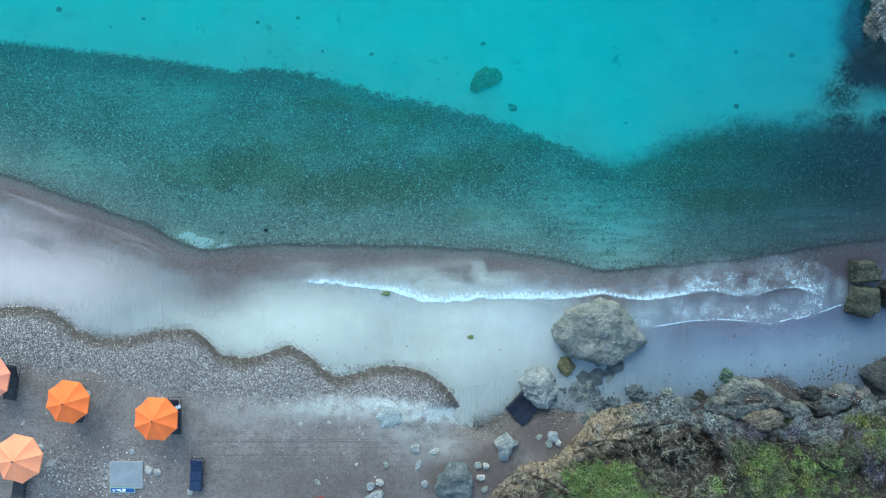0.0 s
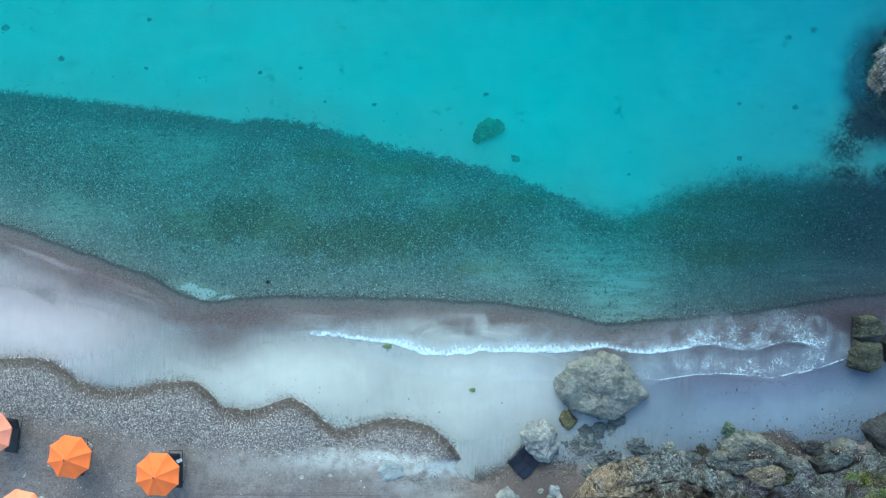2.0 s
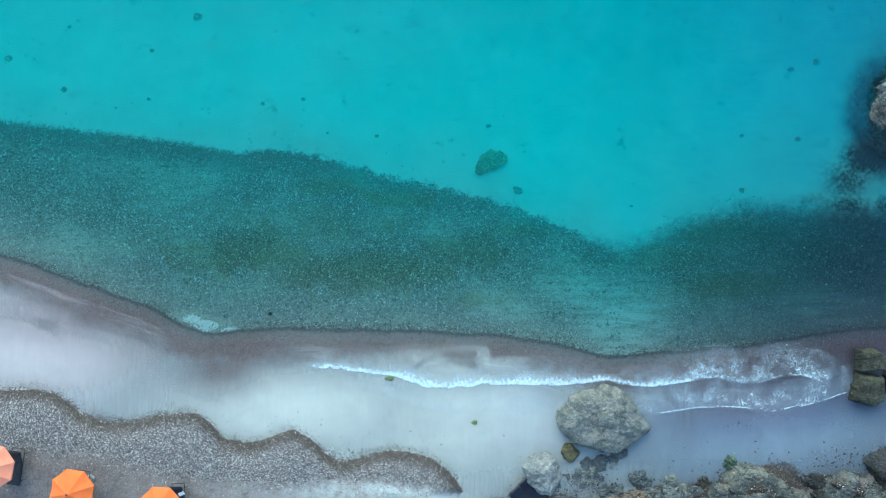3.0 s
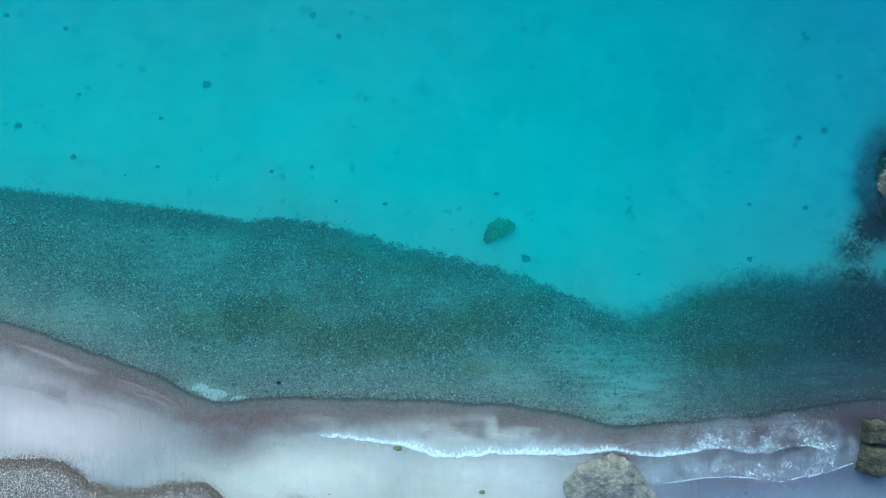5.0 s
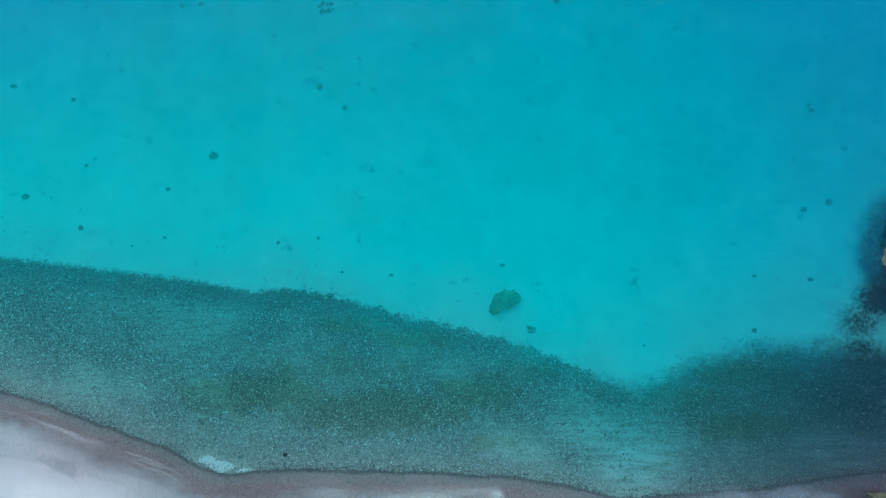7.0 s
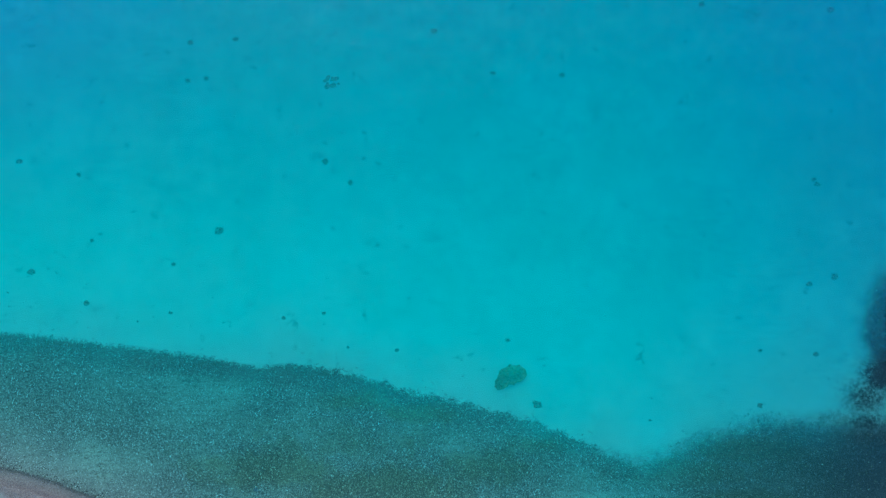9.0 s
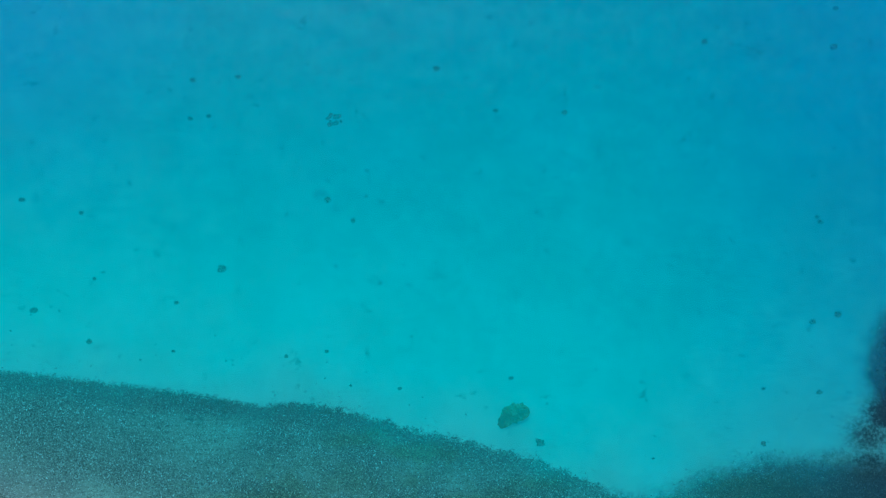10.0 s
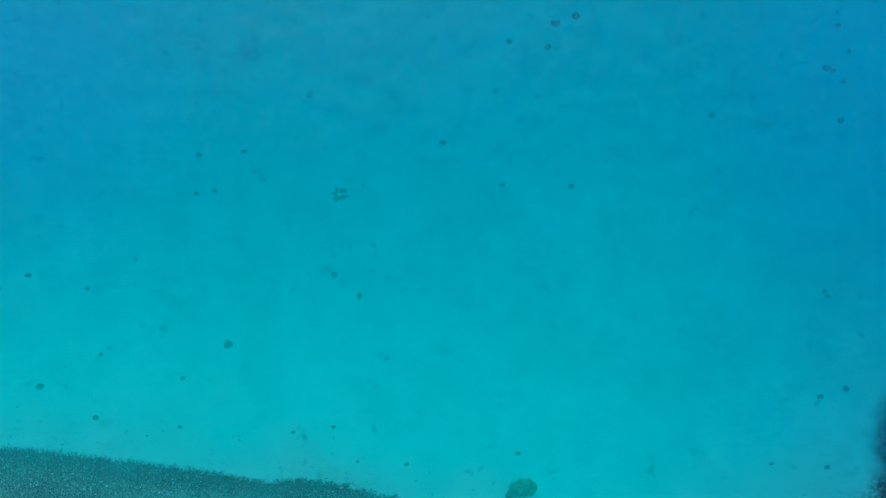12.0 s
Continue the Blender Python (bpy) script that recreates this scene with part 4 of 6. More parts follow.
STONES_WEST = [((5.54, -10.23), 0.22, 0.2, 0.2, 0), ((-4.52, -11.20), 0.08, 0.1, 0.08, 1), ((-5.51, -8.21), 0.1, 0.1, 0.1, 2), ((-5.24, -8.42), 0.14, 0.1, 0.1, 1), ((-4.91, -8.87), 0.11, 0.1, 0.1, 1),
          ((-5.97, -9.04), 0.11, 0.13, 0.1, 1), ((-7.45, -9.13), 0.15, 0.12, 0.08, 1), ((-6.54, -12.14), 0.12, 0.25, 0.12, 0), ((-13.19, -12.64), 0.2, 0.16, 0.12, 1), ((-20.38, -11.11), 0.3, 0.15, 0.1, 1),
          ((-16.18, -10.53), 0.2, 0.18, 0.12, 2), ((-17.47, -11.93), 0.12, 0.15, 0.1, 1), ((-21.87, -9.08), 0.3, 0.1, 0.06, 1), ((-0.94, -12.23), 0.2, 0.2, 0.2, 2), ((5.04, -9.87), 0.2, 0.15, 0.12, 0)]
for k, (p, rx, ry, h, c) in enumerate(STONES_EAST + STONES_WEST):
    beach_stone(p, rx, ry, h, (ROCK_GREY, ROCK_WHITE, ROCK_STONE)[c], ("grey stone lying on the beach", "whitish stone lying on the beach", "pale blue-grey stone lying on the beach")[c], 40 + k, 3 if rx > 0.2 else 2)

# rocks in the shallows under the cliff
FOOT = [((10.22, -7.60), 0.5, 0.35, 0.45, ROCK_BLUE), ((8.67, -8.37), 0.75, 0.35, 0.4, ROCK_BLUE), ((15.01, -6.76), 0.3, 0.4, 0.5, ROCK_WEEDY), ((13.62, -7.74), 0.3, 0.25, 0.3, ROCK_MOSS), ((19.54, -7.72), 0.55, 0.35, 0.5, ROCK_DARK), ((19.94, -8.23), 0.8, 0.3, 0.5, ROCK_DARK)]
for k, (p, rx, ry, h, m) in enumerate(FOOT):
    rock("rock", (*p, -0.12), oval(rx, ry, 60 + k, 7), h * 0.8, m, "wet rock in the shallows at the cliff's foot", seed=60 + k, level=4, rough=0.32, group="rocks at the cliff's foot")
rock("rock", (*(23.95, -6.95), -0.1), [(-1.7, 0.35), (-1.5, 0.65), (-0.3, 1.25), (1.2, 1.5), (1.4, -0.9), (-1.1, -0.9)], 1.6, ROCK_DARK, "big dark rock leaning from the cliff into the water", seed=71, level=4, rough=0.16, tilt=(0.25, -0.3))
D = (22.14, -1.15)
ring = [(21.60, -0.62), (22.49, -0.62), (23.11, -1.15), (22.93, -1.74), (21.60, -1.80)]
rock("shore_rock", (*D, -0.2), [(x - D[0], y - D[1]) for x, y in ring], 0.95, ROCK_MOSS, "squarish olive-brown rock slab standing in the shallows", seed=75, level=5, rough=0.07, flat=0.22, grit=1.4, group="split rock in the shallows")
D = (22.17, -2.79)
ring = [(21.60, -1.92), (22.90, -2.01), (22.85, -3.31), (22.25, -3.64), (21.25, -3.34)]
rock("shore_rock", (*D, -0.2), [(x - D[0], y - D[1]) for x, y in ring], 0.95, ROCK_MOSS, "squarish olive-brown rock slab standing in the shallows", seed=77, level=5, rough=0.07, flat=0.22, grit=1.4, group="split rock in the shallows")
rock("shore_rock", (*(23.65, -2.34), -0.2), oval(0.5, 1.0, 79), 1.0, ROCK_DARK, "dark rock beside the split slabs", seed=79, level=4, rough=0.12, flat=0.4)

# the rock islet and its weedy skirt
rock("islet", (*(24.25, 12.5), -0.6), oval(1.55, 1.9, 81, 9), 2.0, rock_material("banded_islet_rock", (0.5, 0.49, 0.48), (0.09, 0.08, 0.075), (0.2, 0.16, 0.11), 0.5, 0.8), "pale rock islet rising steeply from the sea", "rock", 81, 6, 0.3, 0.14, 0.4, grit=1.8)
rock("shore_rock", (23.6, 12.2, -0.45), oval(1.25, 1.75, 83, 11), 0.58, ROCK_SLAB, "low pitted rock ledge awash at the islet's foot", "rock", 83, 6, 0.3, 0.16, 0.35, grit=1.8)
skirt = random.Random(41)
for k in range(30):
    t = skirt.uniform(1.5, 4.4)
    x, y = SHELF[0] + 2.45 * skirt.uniform(0.6, 0.95) * math.cos(t), SHELF[1] + 2.9 * skirt.uniform(0.6, 0.9) * math.sin(t)
    sz = skirt.uniform(0.25, 0.65)
    rock("submerged_rock", (x, y, ground_z(x, y) - 0.12), oval(sz, sz * 1.2, 90 + k, 8), sz * 0.35, ROCK_ALGAE, "dark weed-covered rock under water beside the islet", "rock", 90 + k, 3, 0.2, 0.35, 0.5, group="weedy skirt of the islet")

# single stones on the seabed
p = (2.26, 9.23)
rock("submerged_rock", (*p, ground_z(*p) - 0.1), [(-0.75, -0.45), (-0.4, 0.3), (0.05, 0.55), (0.6, 0.65), (0.85, 0.15), (0.45, -0.15), (0.0, -0.3), (-0.4, -0.6)], 0.5, ROCK_REEF, "yellow-green reef rock alone on the sandy seabed", "rock", 101, 5, 0.3, 0.3, 0.45, grit=1.6)
for k, (x, y, s) in enumerate(SEA_STONES_NEAR + SEA_STONES_FAR + SEA_STONES_EDGE):
    rock("submerged_rock", (x, y, ground_z(x, y) - 0.04), oval(s * 0.9, s * 0.7, 110 + k, 8), s * 0.6, ROCK_SEABED, "small dark weedy stone on the sandy seabed", "stone", 110 + k, 3, 0.05, 0.45, 0.6, group="stones on the seabed")

heap_stones = random.Random(55)
for k in range(11):
    t = 2 * math.pi * k / 11 + heap_stones.uniform(-0.2, 0.2)
    r = heap_stones.uniform(0.16, 0.46)
    x, y, s = -7.75 + r * math.cos(t), 25.52 + 0.9 * r * math.sin(t), heap_stones.uniform(0.06, 0.15)
    rock("submerged_rock", (x, y, ground_z(x, y) - 0.03), oval(s * 1.2, s, 400 + k, 7), s * 0.7, ROCK_SEABED, "small weedy stone in a loose heap on the seabed", "stone", 400 + k, 2, 0.05, 0.3, 0.6, group="loose heap of stones on the seabed")
p = (-9.48, 1.00)
rock("submerged_rock", (*p, ground_z(*p) - 0.02), oval(0.1, 0.1, 171, 7), 0.1, ROCK_DARK, "small black stone on the stony seabed", "stone", 171, 3, 0.05, 0.2)
for k, p in enumerate(((-11.47, 3.17), (-4.29, 0.30), (-11.86, 0.88), (-2.85, 1.79), (-1.67, 8.12))):
    rock("submerged_rock", (*p, ground_z(*p) - 0.02), oval(0.13, 0.11, 175 + k, 7), 0.09, ROCK_PALE, "small whitish stone on the stony seabed", "stone", 175 + k, 3, 0.05, 0.2)

# small weeds cast up in the milky wash
WEED_MAT = plain_material("green_weed", (0.07, 0.1, 0.035), (0.15, 0.2, 0.08), 0.7, 12)
for p, rx, ry in (((1.47, -4.68), 0.16, 0.1), ((-3.03, -2.37), 0.2, 0.12)):
    rock("seaweed_clump", (*p, -0.03), oval(rx, ry, 5, 8), 0.09, WEED_MAT, "small yellow-green clump of seaweed in the wash", "seaweed", 160, 3, 0.05, 0.35, 0.4)


# ---- the cliff ----
CLIFF_FOOT = [(0.47, -15.97), (1.81, -13.75), (2.49, -12.48), (3.08, -11.76), (3.79, -11.23), (4.77, -11.29), (5.66, -11.08), (6.42, -10.22), (7.33, -9.26), (8.52, -8.61), (9.71, -8.19), (11.20, -8.01), (12.54, -8.19), (13.58, -8.85), (14.48, -9.15), (15.37, -8.97), (16.56, -8.97), (17.61, -8.85), (18.95, -8.85), (20.44, -8.55), (21.33, -7.95), (23.12, -7.42), (25.50, -5.93), (30.27, -4.74)]
CLIFF_TOP = [0.6, 0.9, 1.2, 1.5, 1.7, 1.6, 1.8, 2.2, 2.8, 3.4, 3.8, 3.9, 3.7, 3.3, 2.8, 2.6, 2.7, 2.9, 3.1, 3.1, 3, 3.1, 3.3, 3.6]
foot = np.array(CLIFF_FOOT)
run = np.concatenate([[0], np.cumsum(np.hypot(*np.diff(foot, axis=0).T))])


def blocks(x, y, seed):
    """Broken blocks: a random height for each cell and the distance from its joints."""
    i, j = np.floor(x).astype(np.int64), np.floor(y).astype(np.int64)
    f1, f2, val = np.full(x.shape, 9.0), np.full(x.shape, 9.0), np.zeros(x.shape)
    for di in (-1, 0, 1):
        for dj in (-1, 0, 1):
            a, b = i + di, j + dj
            d = np.hypot(a + hash01(a, b, seed) - x, b + hash01(a, b, seed + 1) - y)
            near = d < f1
            f2 = np.where(near, f1, np.minimum(f2, d))
            val = np.where(near, hash01(a, b, seed + 2), val)
            f1 = np.minimum(f1, d)
    return val, f2 - f1


def cliff_at(s, r):
    """Places on the cliff: s metres along its foot, r from 0 at the foot to 1 far up the slope."""
    k = np.exp(-0.5 * (np.linspace(-0.9, 0.9, 7) / 0.4) ** 2)
    fx = sum(w * np.interp(s + d, run, foot[:, 0]) for w, d in zip(k, np.linspace(-0.9, 0.9, 7))) / k.sum()
    fy = sum(w * np.interp(s + d, run, foot[:, 1]) for w, d in zip(k, np.linspace(-0.9, 0.9, 7))) / k.sum()
    top = np.interp(s, run, CLIFF_TOP)
    out = np.interp(r, [0, 0.08, 0.3, 0.45, 0.62, 1.0], [-0.15, 0.0, 0.2, 1.1, 2.9, 14.0])
    lift = np.interp(r, [0, 0.08, 0.3, 0.45, 0.62, 1.0], [-0.3, 0.0, 0.68, 0.92, 1.08, 1.25])
    bend = smooth01(s, run[5], run[11])
    x = fx + out * (0.55 * (1 - bend) + 0.06 * bend)
    y = fy - out * (0.8 * (1 - bend) + 1.0 * bend)
    z = np.where(lift > 0, lift * top, lift) + np.maximum(out - 2.9, 0) * (0.28 + 0.1 * smooth01(s, run[12], run[20]))
    far = np.interp(r, [0, 0.08, 0.3, 0.45, 0.62, 1.0], [0, 0.3, 2.6, 3.9, 5.9, 17.0])
    n1 = fractal(s * 0.45, far * 0.8, 61, 4, 0.5) - 0.5
    c1, d1 = blocks(s * 0.5 + n1 * 1.3, far * 0.55 + n1 * 1.3, 63)
    c2, d2 = blocks(s * 1.7 + n1 * 2, far * 1.9 + n1, 67)
    n3 = fractal(s * 4.5, far * 5, 71, 4, 0.62) - 0.5
    ease = smooth01(r, 0.02, 0.2) * np.clip(top / 3.0, 0.3, 1.1)
    rocky = ease * (1 - 0.7 * smooth01(r, 0.5, 0.62))
    steep = 1 - smooth01(r, 0.24, 0.42)
    ridge = np.abs(fractal(s * 1.5 + 7, far * 1.5, 75, 4, 0.6) - 0.5) * 2
    lump = n1 * 0.9 + (c1 - 0.5) * 0.8 + 0.4 * smooth01(d1, 0.0, 0.12) + (c2 - 0.5) * 0.2 + 0.13 * smooth01(d2, 0.0, 0.12) + n3 * 0.3 - (ridge - 0.25) * 0.3 - 0.5
    y = y + rocky * lump * steep
    x = x + rocky * (c2 - 0.5) * 0.25
    z = z + (rocky * lump + ease * n1 * 0.6) * (1 - steep)
    return x, y, z


def cliff_material():
    n = Nodes("cliff_rock")
    v = n.vec((1, 1, 0.4))
    big, grain = n.noise(0.55, 6, 0.65, v, 0.6), n.noise(8.0, 6, 0.75, v)
    tan = n.mix(n.span(grain, 0.34, 0.72), (0.5, 0.36, 0.23), (0.14, 0.105, 0.08))
    grey = n.mix(n.span(grain, 0.36, 0.62), (0.25, 0.305, 0.335), (0.055, 0.066, 0.074))
    west = n.span(n.node("ShaderNodeSeparateXYZ", Vector=v).outputs[0], 6.0, 13.0, 0.16, -0.22)
    c = n.mix(n.span(n.math("ADD", big, west), 0.42, 0.62), grey, tan)
    c = n.mix(n.math("MULTIPLY", n.span(n.noise(1.1, 6, 0.75, v), 0.48, 0.68), 0.7), c, (0.05, 0.049, 0.048))
    c = n.mix(n.math("MULTIPLY", n.span(n.noise(14.0, 4, 0.75, v), 0.54, 0.62), 0.6), c, (0.04, 0.037, 0.035))
    c = n.mix(n.math("MULTIPLY", n.span(n.noise(7.0, 4, 0.75, n.vec((1, 1, 0.6))), 0.6, 0.68), 0.6), c, (0.4, 0.41, 0.39))
    # pale lichen specks; the dark ones paint shade in small pits
    speck = n.noise(24.0, 3, 0.8, v)
    c = n.mix(n.math("MULTIPLY", n.span(speck, 0.56, 0.6), 0.7), c, (0.56, 0.54, 0.5))
    c = n.mix(n.math("MULTIPLY", n.span(speck, 0.45, 0.41), 0.75), c, (0.02, 0.019, 0.018))
    stir = n.t.nodes.new("ShaderNodeTexNoise")
    stir.inputs["Scale"].default_value, stir.inputs["Detail"].default_value = 0.9, 5
    n.put(stir.inputs["Vector"], n.vec())
    shifted = n.node("ShaderNodeVectorMath")
    shifted.operation = "MULTIPLY_ADD"
    n.put(shifted.inputs[0], stir.outputs["Color"]), n.put(shifted.inputs[1], (2.6, 2.6, 1.0)), n.put(shifted.inputs[2], n.vec((1, 1, 0.4)))
    bent = shifted.outputs[0]
    # crevice shade painted as fine dark crack lines
    fine_cracks = n.span(n.cells(2.6, bent, "DISTANCE_TO_EDGE").outputs["Distance"], 0.0, 0.04)
    c = n.mix(n.math("MULTIPLY", n.math("SUBTRACT", 1.0, fine_cracks), n.span(big, 0.4, 0.55, 0.0, 0.6)), c, (0.035, 0.03, 0.028))
    soil = n.mix(n.span(grain, 0.3, 0.7), (0.025, 0.02, 0.018), (0.09, 0.073, 0.064))
    c = n.mix(n.span(n.math("ADD", n.attr("up"), n.math("MULTIPLY", n.math("SUBTRACT", n.noise(0.8, 4, 0.6, v), 0.5), 0.5)), n.math("ADD", 0.33, n.math("MULTIPLY", west, 0.25)), n.math("ADD", 0.45, n.math("MULTIPLY", west, 0.25))), c, soil)
    # wider cracks, their shade painted in the same way
    cracks = n.span(n.cells(1.0, bent, "DISTANCE_TO_EDGE").outputs["Distance"], 0.0, 0.05)
    c = n.mix(n.math("MULTIPLY", n.math("SUBTRACT", 1.0, cracks), 0.8), c, (0.02, 0.018, 0.016))
    return n.finish(c, 0.95, n.bump(n.math("ADD", grain, n.math("MULTIPLY", big, 1.2)), 1.0, 0.25), spec=0.15)


ss, rr = np.linspace(0.0, run[-1], 600), np.concatenate([np.linspace(0, 0.6, 150), np.linspace(0.61, 1, 30)])
gs, gr = np.meshgrid(ss, rr)
px, py, pz = cliff_at(gs, gr)
w, h = len(ss), len(rr)
i = (np.arange(h - 1)[:, None] * w + np.arange(w - 1)).ravel()
me = mesh_from("cliff", np.stack([px.ravel(), py.ravel(), pz.ravel()], 1).tolist(), np.stack([i, i + w, i + w + 1, i + 1], 1).tolist(), cliff_material(), False)
me.attributes.new("up", "FLOAT", "POINT").data.foreach_set("value", gr.astype(np.float32).ravel())
tagged(new("cliff", me), "rugged tan and grey cliff edge overgrown with scrub", "cliff", kind="structure")
# ledges and loose blocks along the cliff's edge
LEDGES_LOW = [([(13.80, -8.39), (14.07, -7.92), (14.62, -7.69), (14.80, -8.22), (14.71, -8.74), (13.98, -8.86)], 0.0, 1.0, ROCK_LEDGE),
          ([(14.50, -7.95), (14.72, -7.4), (15.15, -6.98), (15.70, -6.87), (16.35, -7.0), (17.10, -7.25), (17.6, -7.62), (17.78, -8.2), (17.3, -8.45), (16.2, -8.35), (15.1, -8.35)], 0.0, 1.15, ROCK_SLAB),
          ([(14.52, -8.42), (14.93, -8.07), (15.65, -8.01), (16.14, -7.87), (16.78, -7.84), (17.01, -8.04), (16.72, -8.33), (16.08, -8.59), (15.51, -8.77), (14.64, -8.82)], 0.2, 1.3, ROCK_LEDGE)]
LEDGES_HIGH = [([(15.31, -8.62), (16.11, -8.22), (16.85, -8.14), (17.30, -8.45), (17.36, -8.91), (16.39, -9.19), (15.48, -9.25)], 0.6, 1.6, ROCK_TAN),
          ([(13.32, -8.85), (13.97, -8.59), (14.69, -8.74), (14.80, -9.25), (14.12, -9.53), (13.43, -9.42)], 0.6, 1.4, ROCK_LEDGE),
          ([(17.42, -8.16), (18.11, -7.96), (18.75, -8.13), (19.04, -8.53), (18.25, -8.85), (17.53, -8.71)], 0.2, 1.5, ROCK_LEDGE),
          ([(19.18, -8.22), (19.91, -8.16), (19.88, -8.60), (19.33, -8.68)], 0.0, 1.1, ROCK_DARK),
          ([(19.62, -8.20), (20.14, -7.60), (20.83, -7.16), (21.35, -7.05), (21.29, -7.74), (20.66, -8.26), (19.85, -8.66)], 0.1, 1.3, ROCK_LEDGE)]
for k, (ring, z, h, m) in enumerate(LEDGES_LOW + LEDGES_HIGH):
    cx, cy = (sum(q[i] for q in ring) / len(ring) for i in (0, 1))
    rock("ledge_rock", (cx, cy, z), [((a - cx) * 1.04, (b - cy) * 1.04) for a, b in ring], h, m, "cracked rock ledge jutting from the cliff's edge", "rock", 200 + k, 5, 0.8, 0.11, 0.3, group="ledges of the cliff", grit=1.8, facets=0.8)


def gravel_material():
    n = Nodes("dark_gravel")
    g = n.node("ShaderNodeSeparateColor", Color=n.cells(20.0, n.vec(local=True)).outputs["Color"]).outputs[0]
    c = n.ramp(g, (0.0, (0.015, 0.012, 0.011)), (0.6, (0.05, 0.04, 0.036)), (0.92, (0.1, 0.085, 0.08)), (1.0, (0.5, 0.49, 0.48)))
    return n.finish(c, 0.8, n.bump(g, 0.6, 0.04), spec=0.2)


rock("gravel_heap", (16.15, -7.95, 0.78), oval(0.95, 0.45, 7, 10), 0.45, gravel_material(), "brown gravel and soil lying on a rock ledge", "gravel", 241, 5, 0.5, 0.2, 0.5, grit=1.2)
rock("gravel_heap", (20.75, -7.75, 0.95), oval(0.85, 0.42, 9, 10), 0.42, gravel_material(), "brown gravel and soil on the cliff's edge", "gravel", 243, 5, 0.5, 0.2, 0.5, grit=1.2)
rubble = random.Random(23)
for k in range(34):
    q = rubble.uniform(run[7], run[-3])
    x, y, z = (float(v[0]) for v in cliff_at(np.array([q]), np.array([0.02])))
    y += abs(rubble.gauss(0, 0.22))
    sz = rubble.uniform(0.06, 0.3)
    rock("rock", (x, y, min(ground_z(x, y), 0.3) - 0.05), oval(sz * 1.4, sz, k, 7), sz * rubble.uniform(0.4, 0.8), (ROCK_GREY, ROCK_BLUE, ROCK_MOSS, ROCK_BLUE)[k % 4], "broken rock fallen at the cliff's foot", seed=260 + k, level=3, rough=0.35, group="rocks at the cliff's foot")

# ---- scrub on the cliff ----
def blade(verts, faces, p, d, length, width, bend):
    side = d.cross(Vector((0, 0, 1)))
    side = (side.normalized() if side.length > 0.01 else Vector((1, 0, 0))) * width * 0.5
    k = len(verts)
    mid, tip = p + d * length * 0.55, p + d * length + Vector((0, 0, -bend * length))
    verts.extend([p - side, p + side, mid + side * 0.8, mid - side * 0.8, tip])
    faces.extend([(k, k + 1, k + 2, k + 3), (k + 3, k + 2, k + 4)])


def shrub_mesh(name, seed, size, count, leaf, wide, material, spiky):
    rnd = random.Random(seed)
    verts, faces = [], []
    for _ in range(count):
        a, e = rnd.uniform(0, 2 * math.pi), rnd.uniform(0.1, 1.45)
        d = Vector((math.cos(a) * math.cos(e), math.sin(a) * math.cos(e), math.sin(e)))
        lump = 0.65 + 0.5 * noise.noise(d * 2.2 + Vector((seed, 0, 0)))
        r = size * lump * (rnd.uniform(0.1, 0.6) if spiky else rnd.random() ** 0.5)
        p = Vector((d.x * r, d.y * r, d.z * r * 0.7))
        t = (d + Vector((rnd.uniform(-1, 1), rnd.uniform(-1, 1), rnd.uniform(-0.4, 0.8))) * (0.35 if spiky else 0.9)).normalized()
        blade(verts, faces, p, t, leaf * rnd.uniform(0.6, 1.3), wide * rnd.uniform(0.7, 1.3), rnd.uniform(0, 0.35))
    return mesh_from(name, [tuple(v) for v in verts], faces, material, False)


def stem_mesh(name, seed, size, count, material):
    rnd = random.Random(seed)
    bm = bmesh.new()
    for _ in range(count):
        a, e = rnd.uniform(0, 2 * math.pi), rnd.uniform(0.35, 1.3)
        p = Vector((0, 0, -0.1))
        d = Vector((math.cos(a) * math.cos(e), math.sin(a) * math.cos(e), math.sin(e)))
        r = 0.02
        for j in range(3):
            q = p + d * size * 0.33
            rod(bm, p, q, r, r * 0.7, 4)
            p, r = q, r * 0.7
            d = (d + Vector((rnd.uniform(-0.5, 0.5), rnd.uniform(-0.5, 0.5), rnd.uniform(-0.2, 0.2)))).normalized()
    me = bpy.data.meshes.new(name)
    bm.to_mesh(me)
    bm.free()
    me.materials.append(material)
    return me


GREEN = leaf_material("fresh_green_leaves", (0.025, 0.04, 0.02), (0.13, 0.195, 0.07), (0.5, 0.63, 0.26))
LIME_LEAF = leaf_material("yellow_green_leaves", (0.035, 0.045, 0.02), (0.14, 0.165, 0.055), (0.44, 0.46, 0.19))
OLIVE = leaf_material("olive_leaves", (0.025, 0.035, 0.022), (0.09, 0.112, 0.068), (0.3, 0.34, 0.22))
MAUVE = leaf_material("grey_mauve_twigs", (0.035, 0.032, 0.037), (0.11, 0.1, 0.125), (0.42, 0.38, 0.5))
STRAW = leaf_material("dry_straw", (0.035, 0.03, 0.02), (0.12, 0.105, 0.075), (0.62, 0.58, 0.47))
TWIG = plain_material("bleached_twig", (0.26, 0.22, 0.17), (0.17, 0.14, 0.1), 0.9, 8)
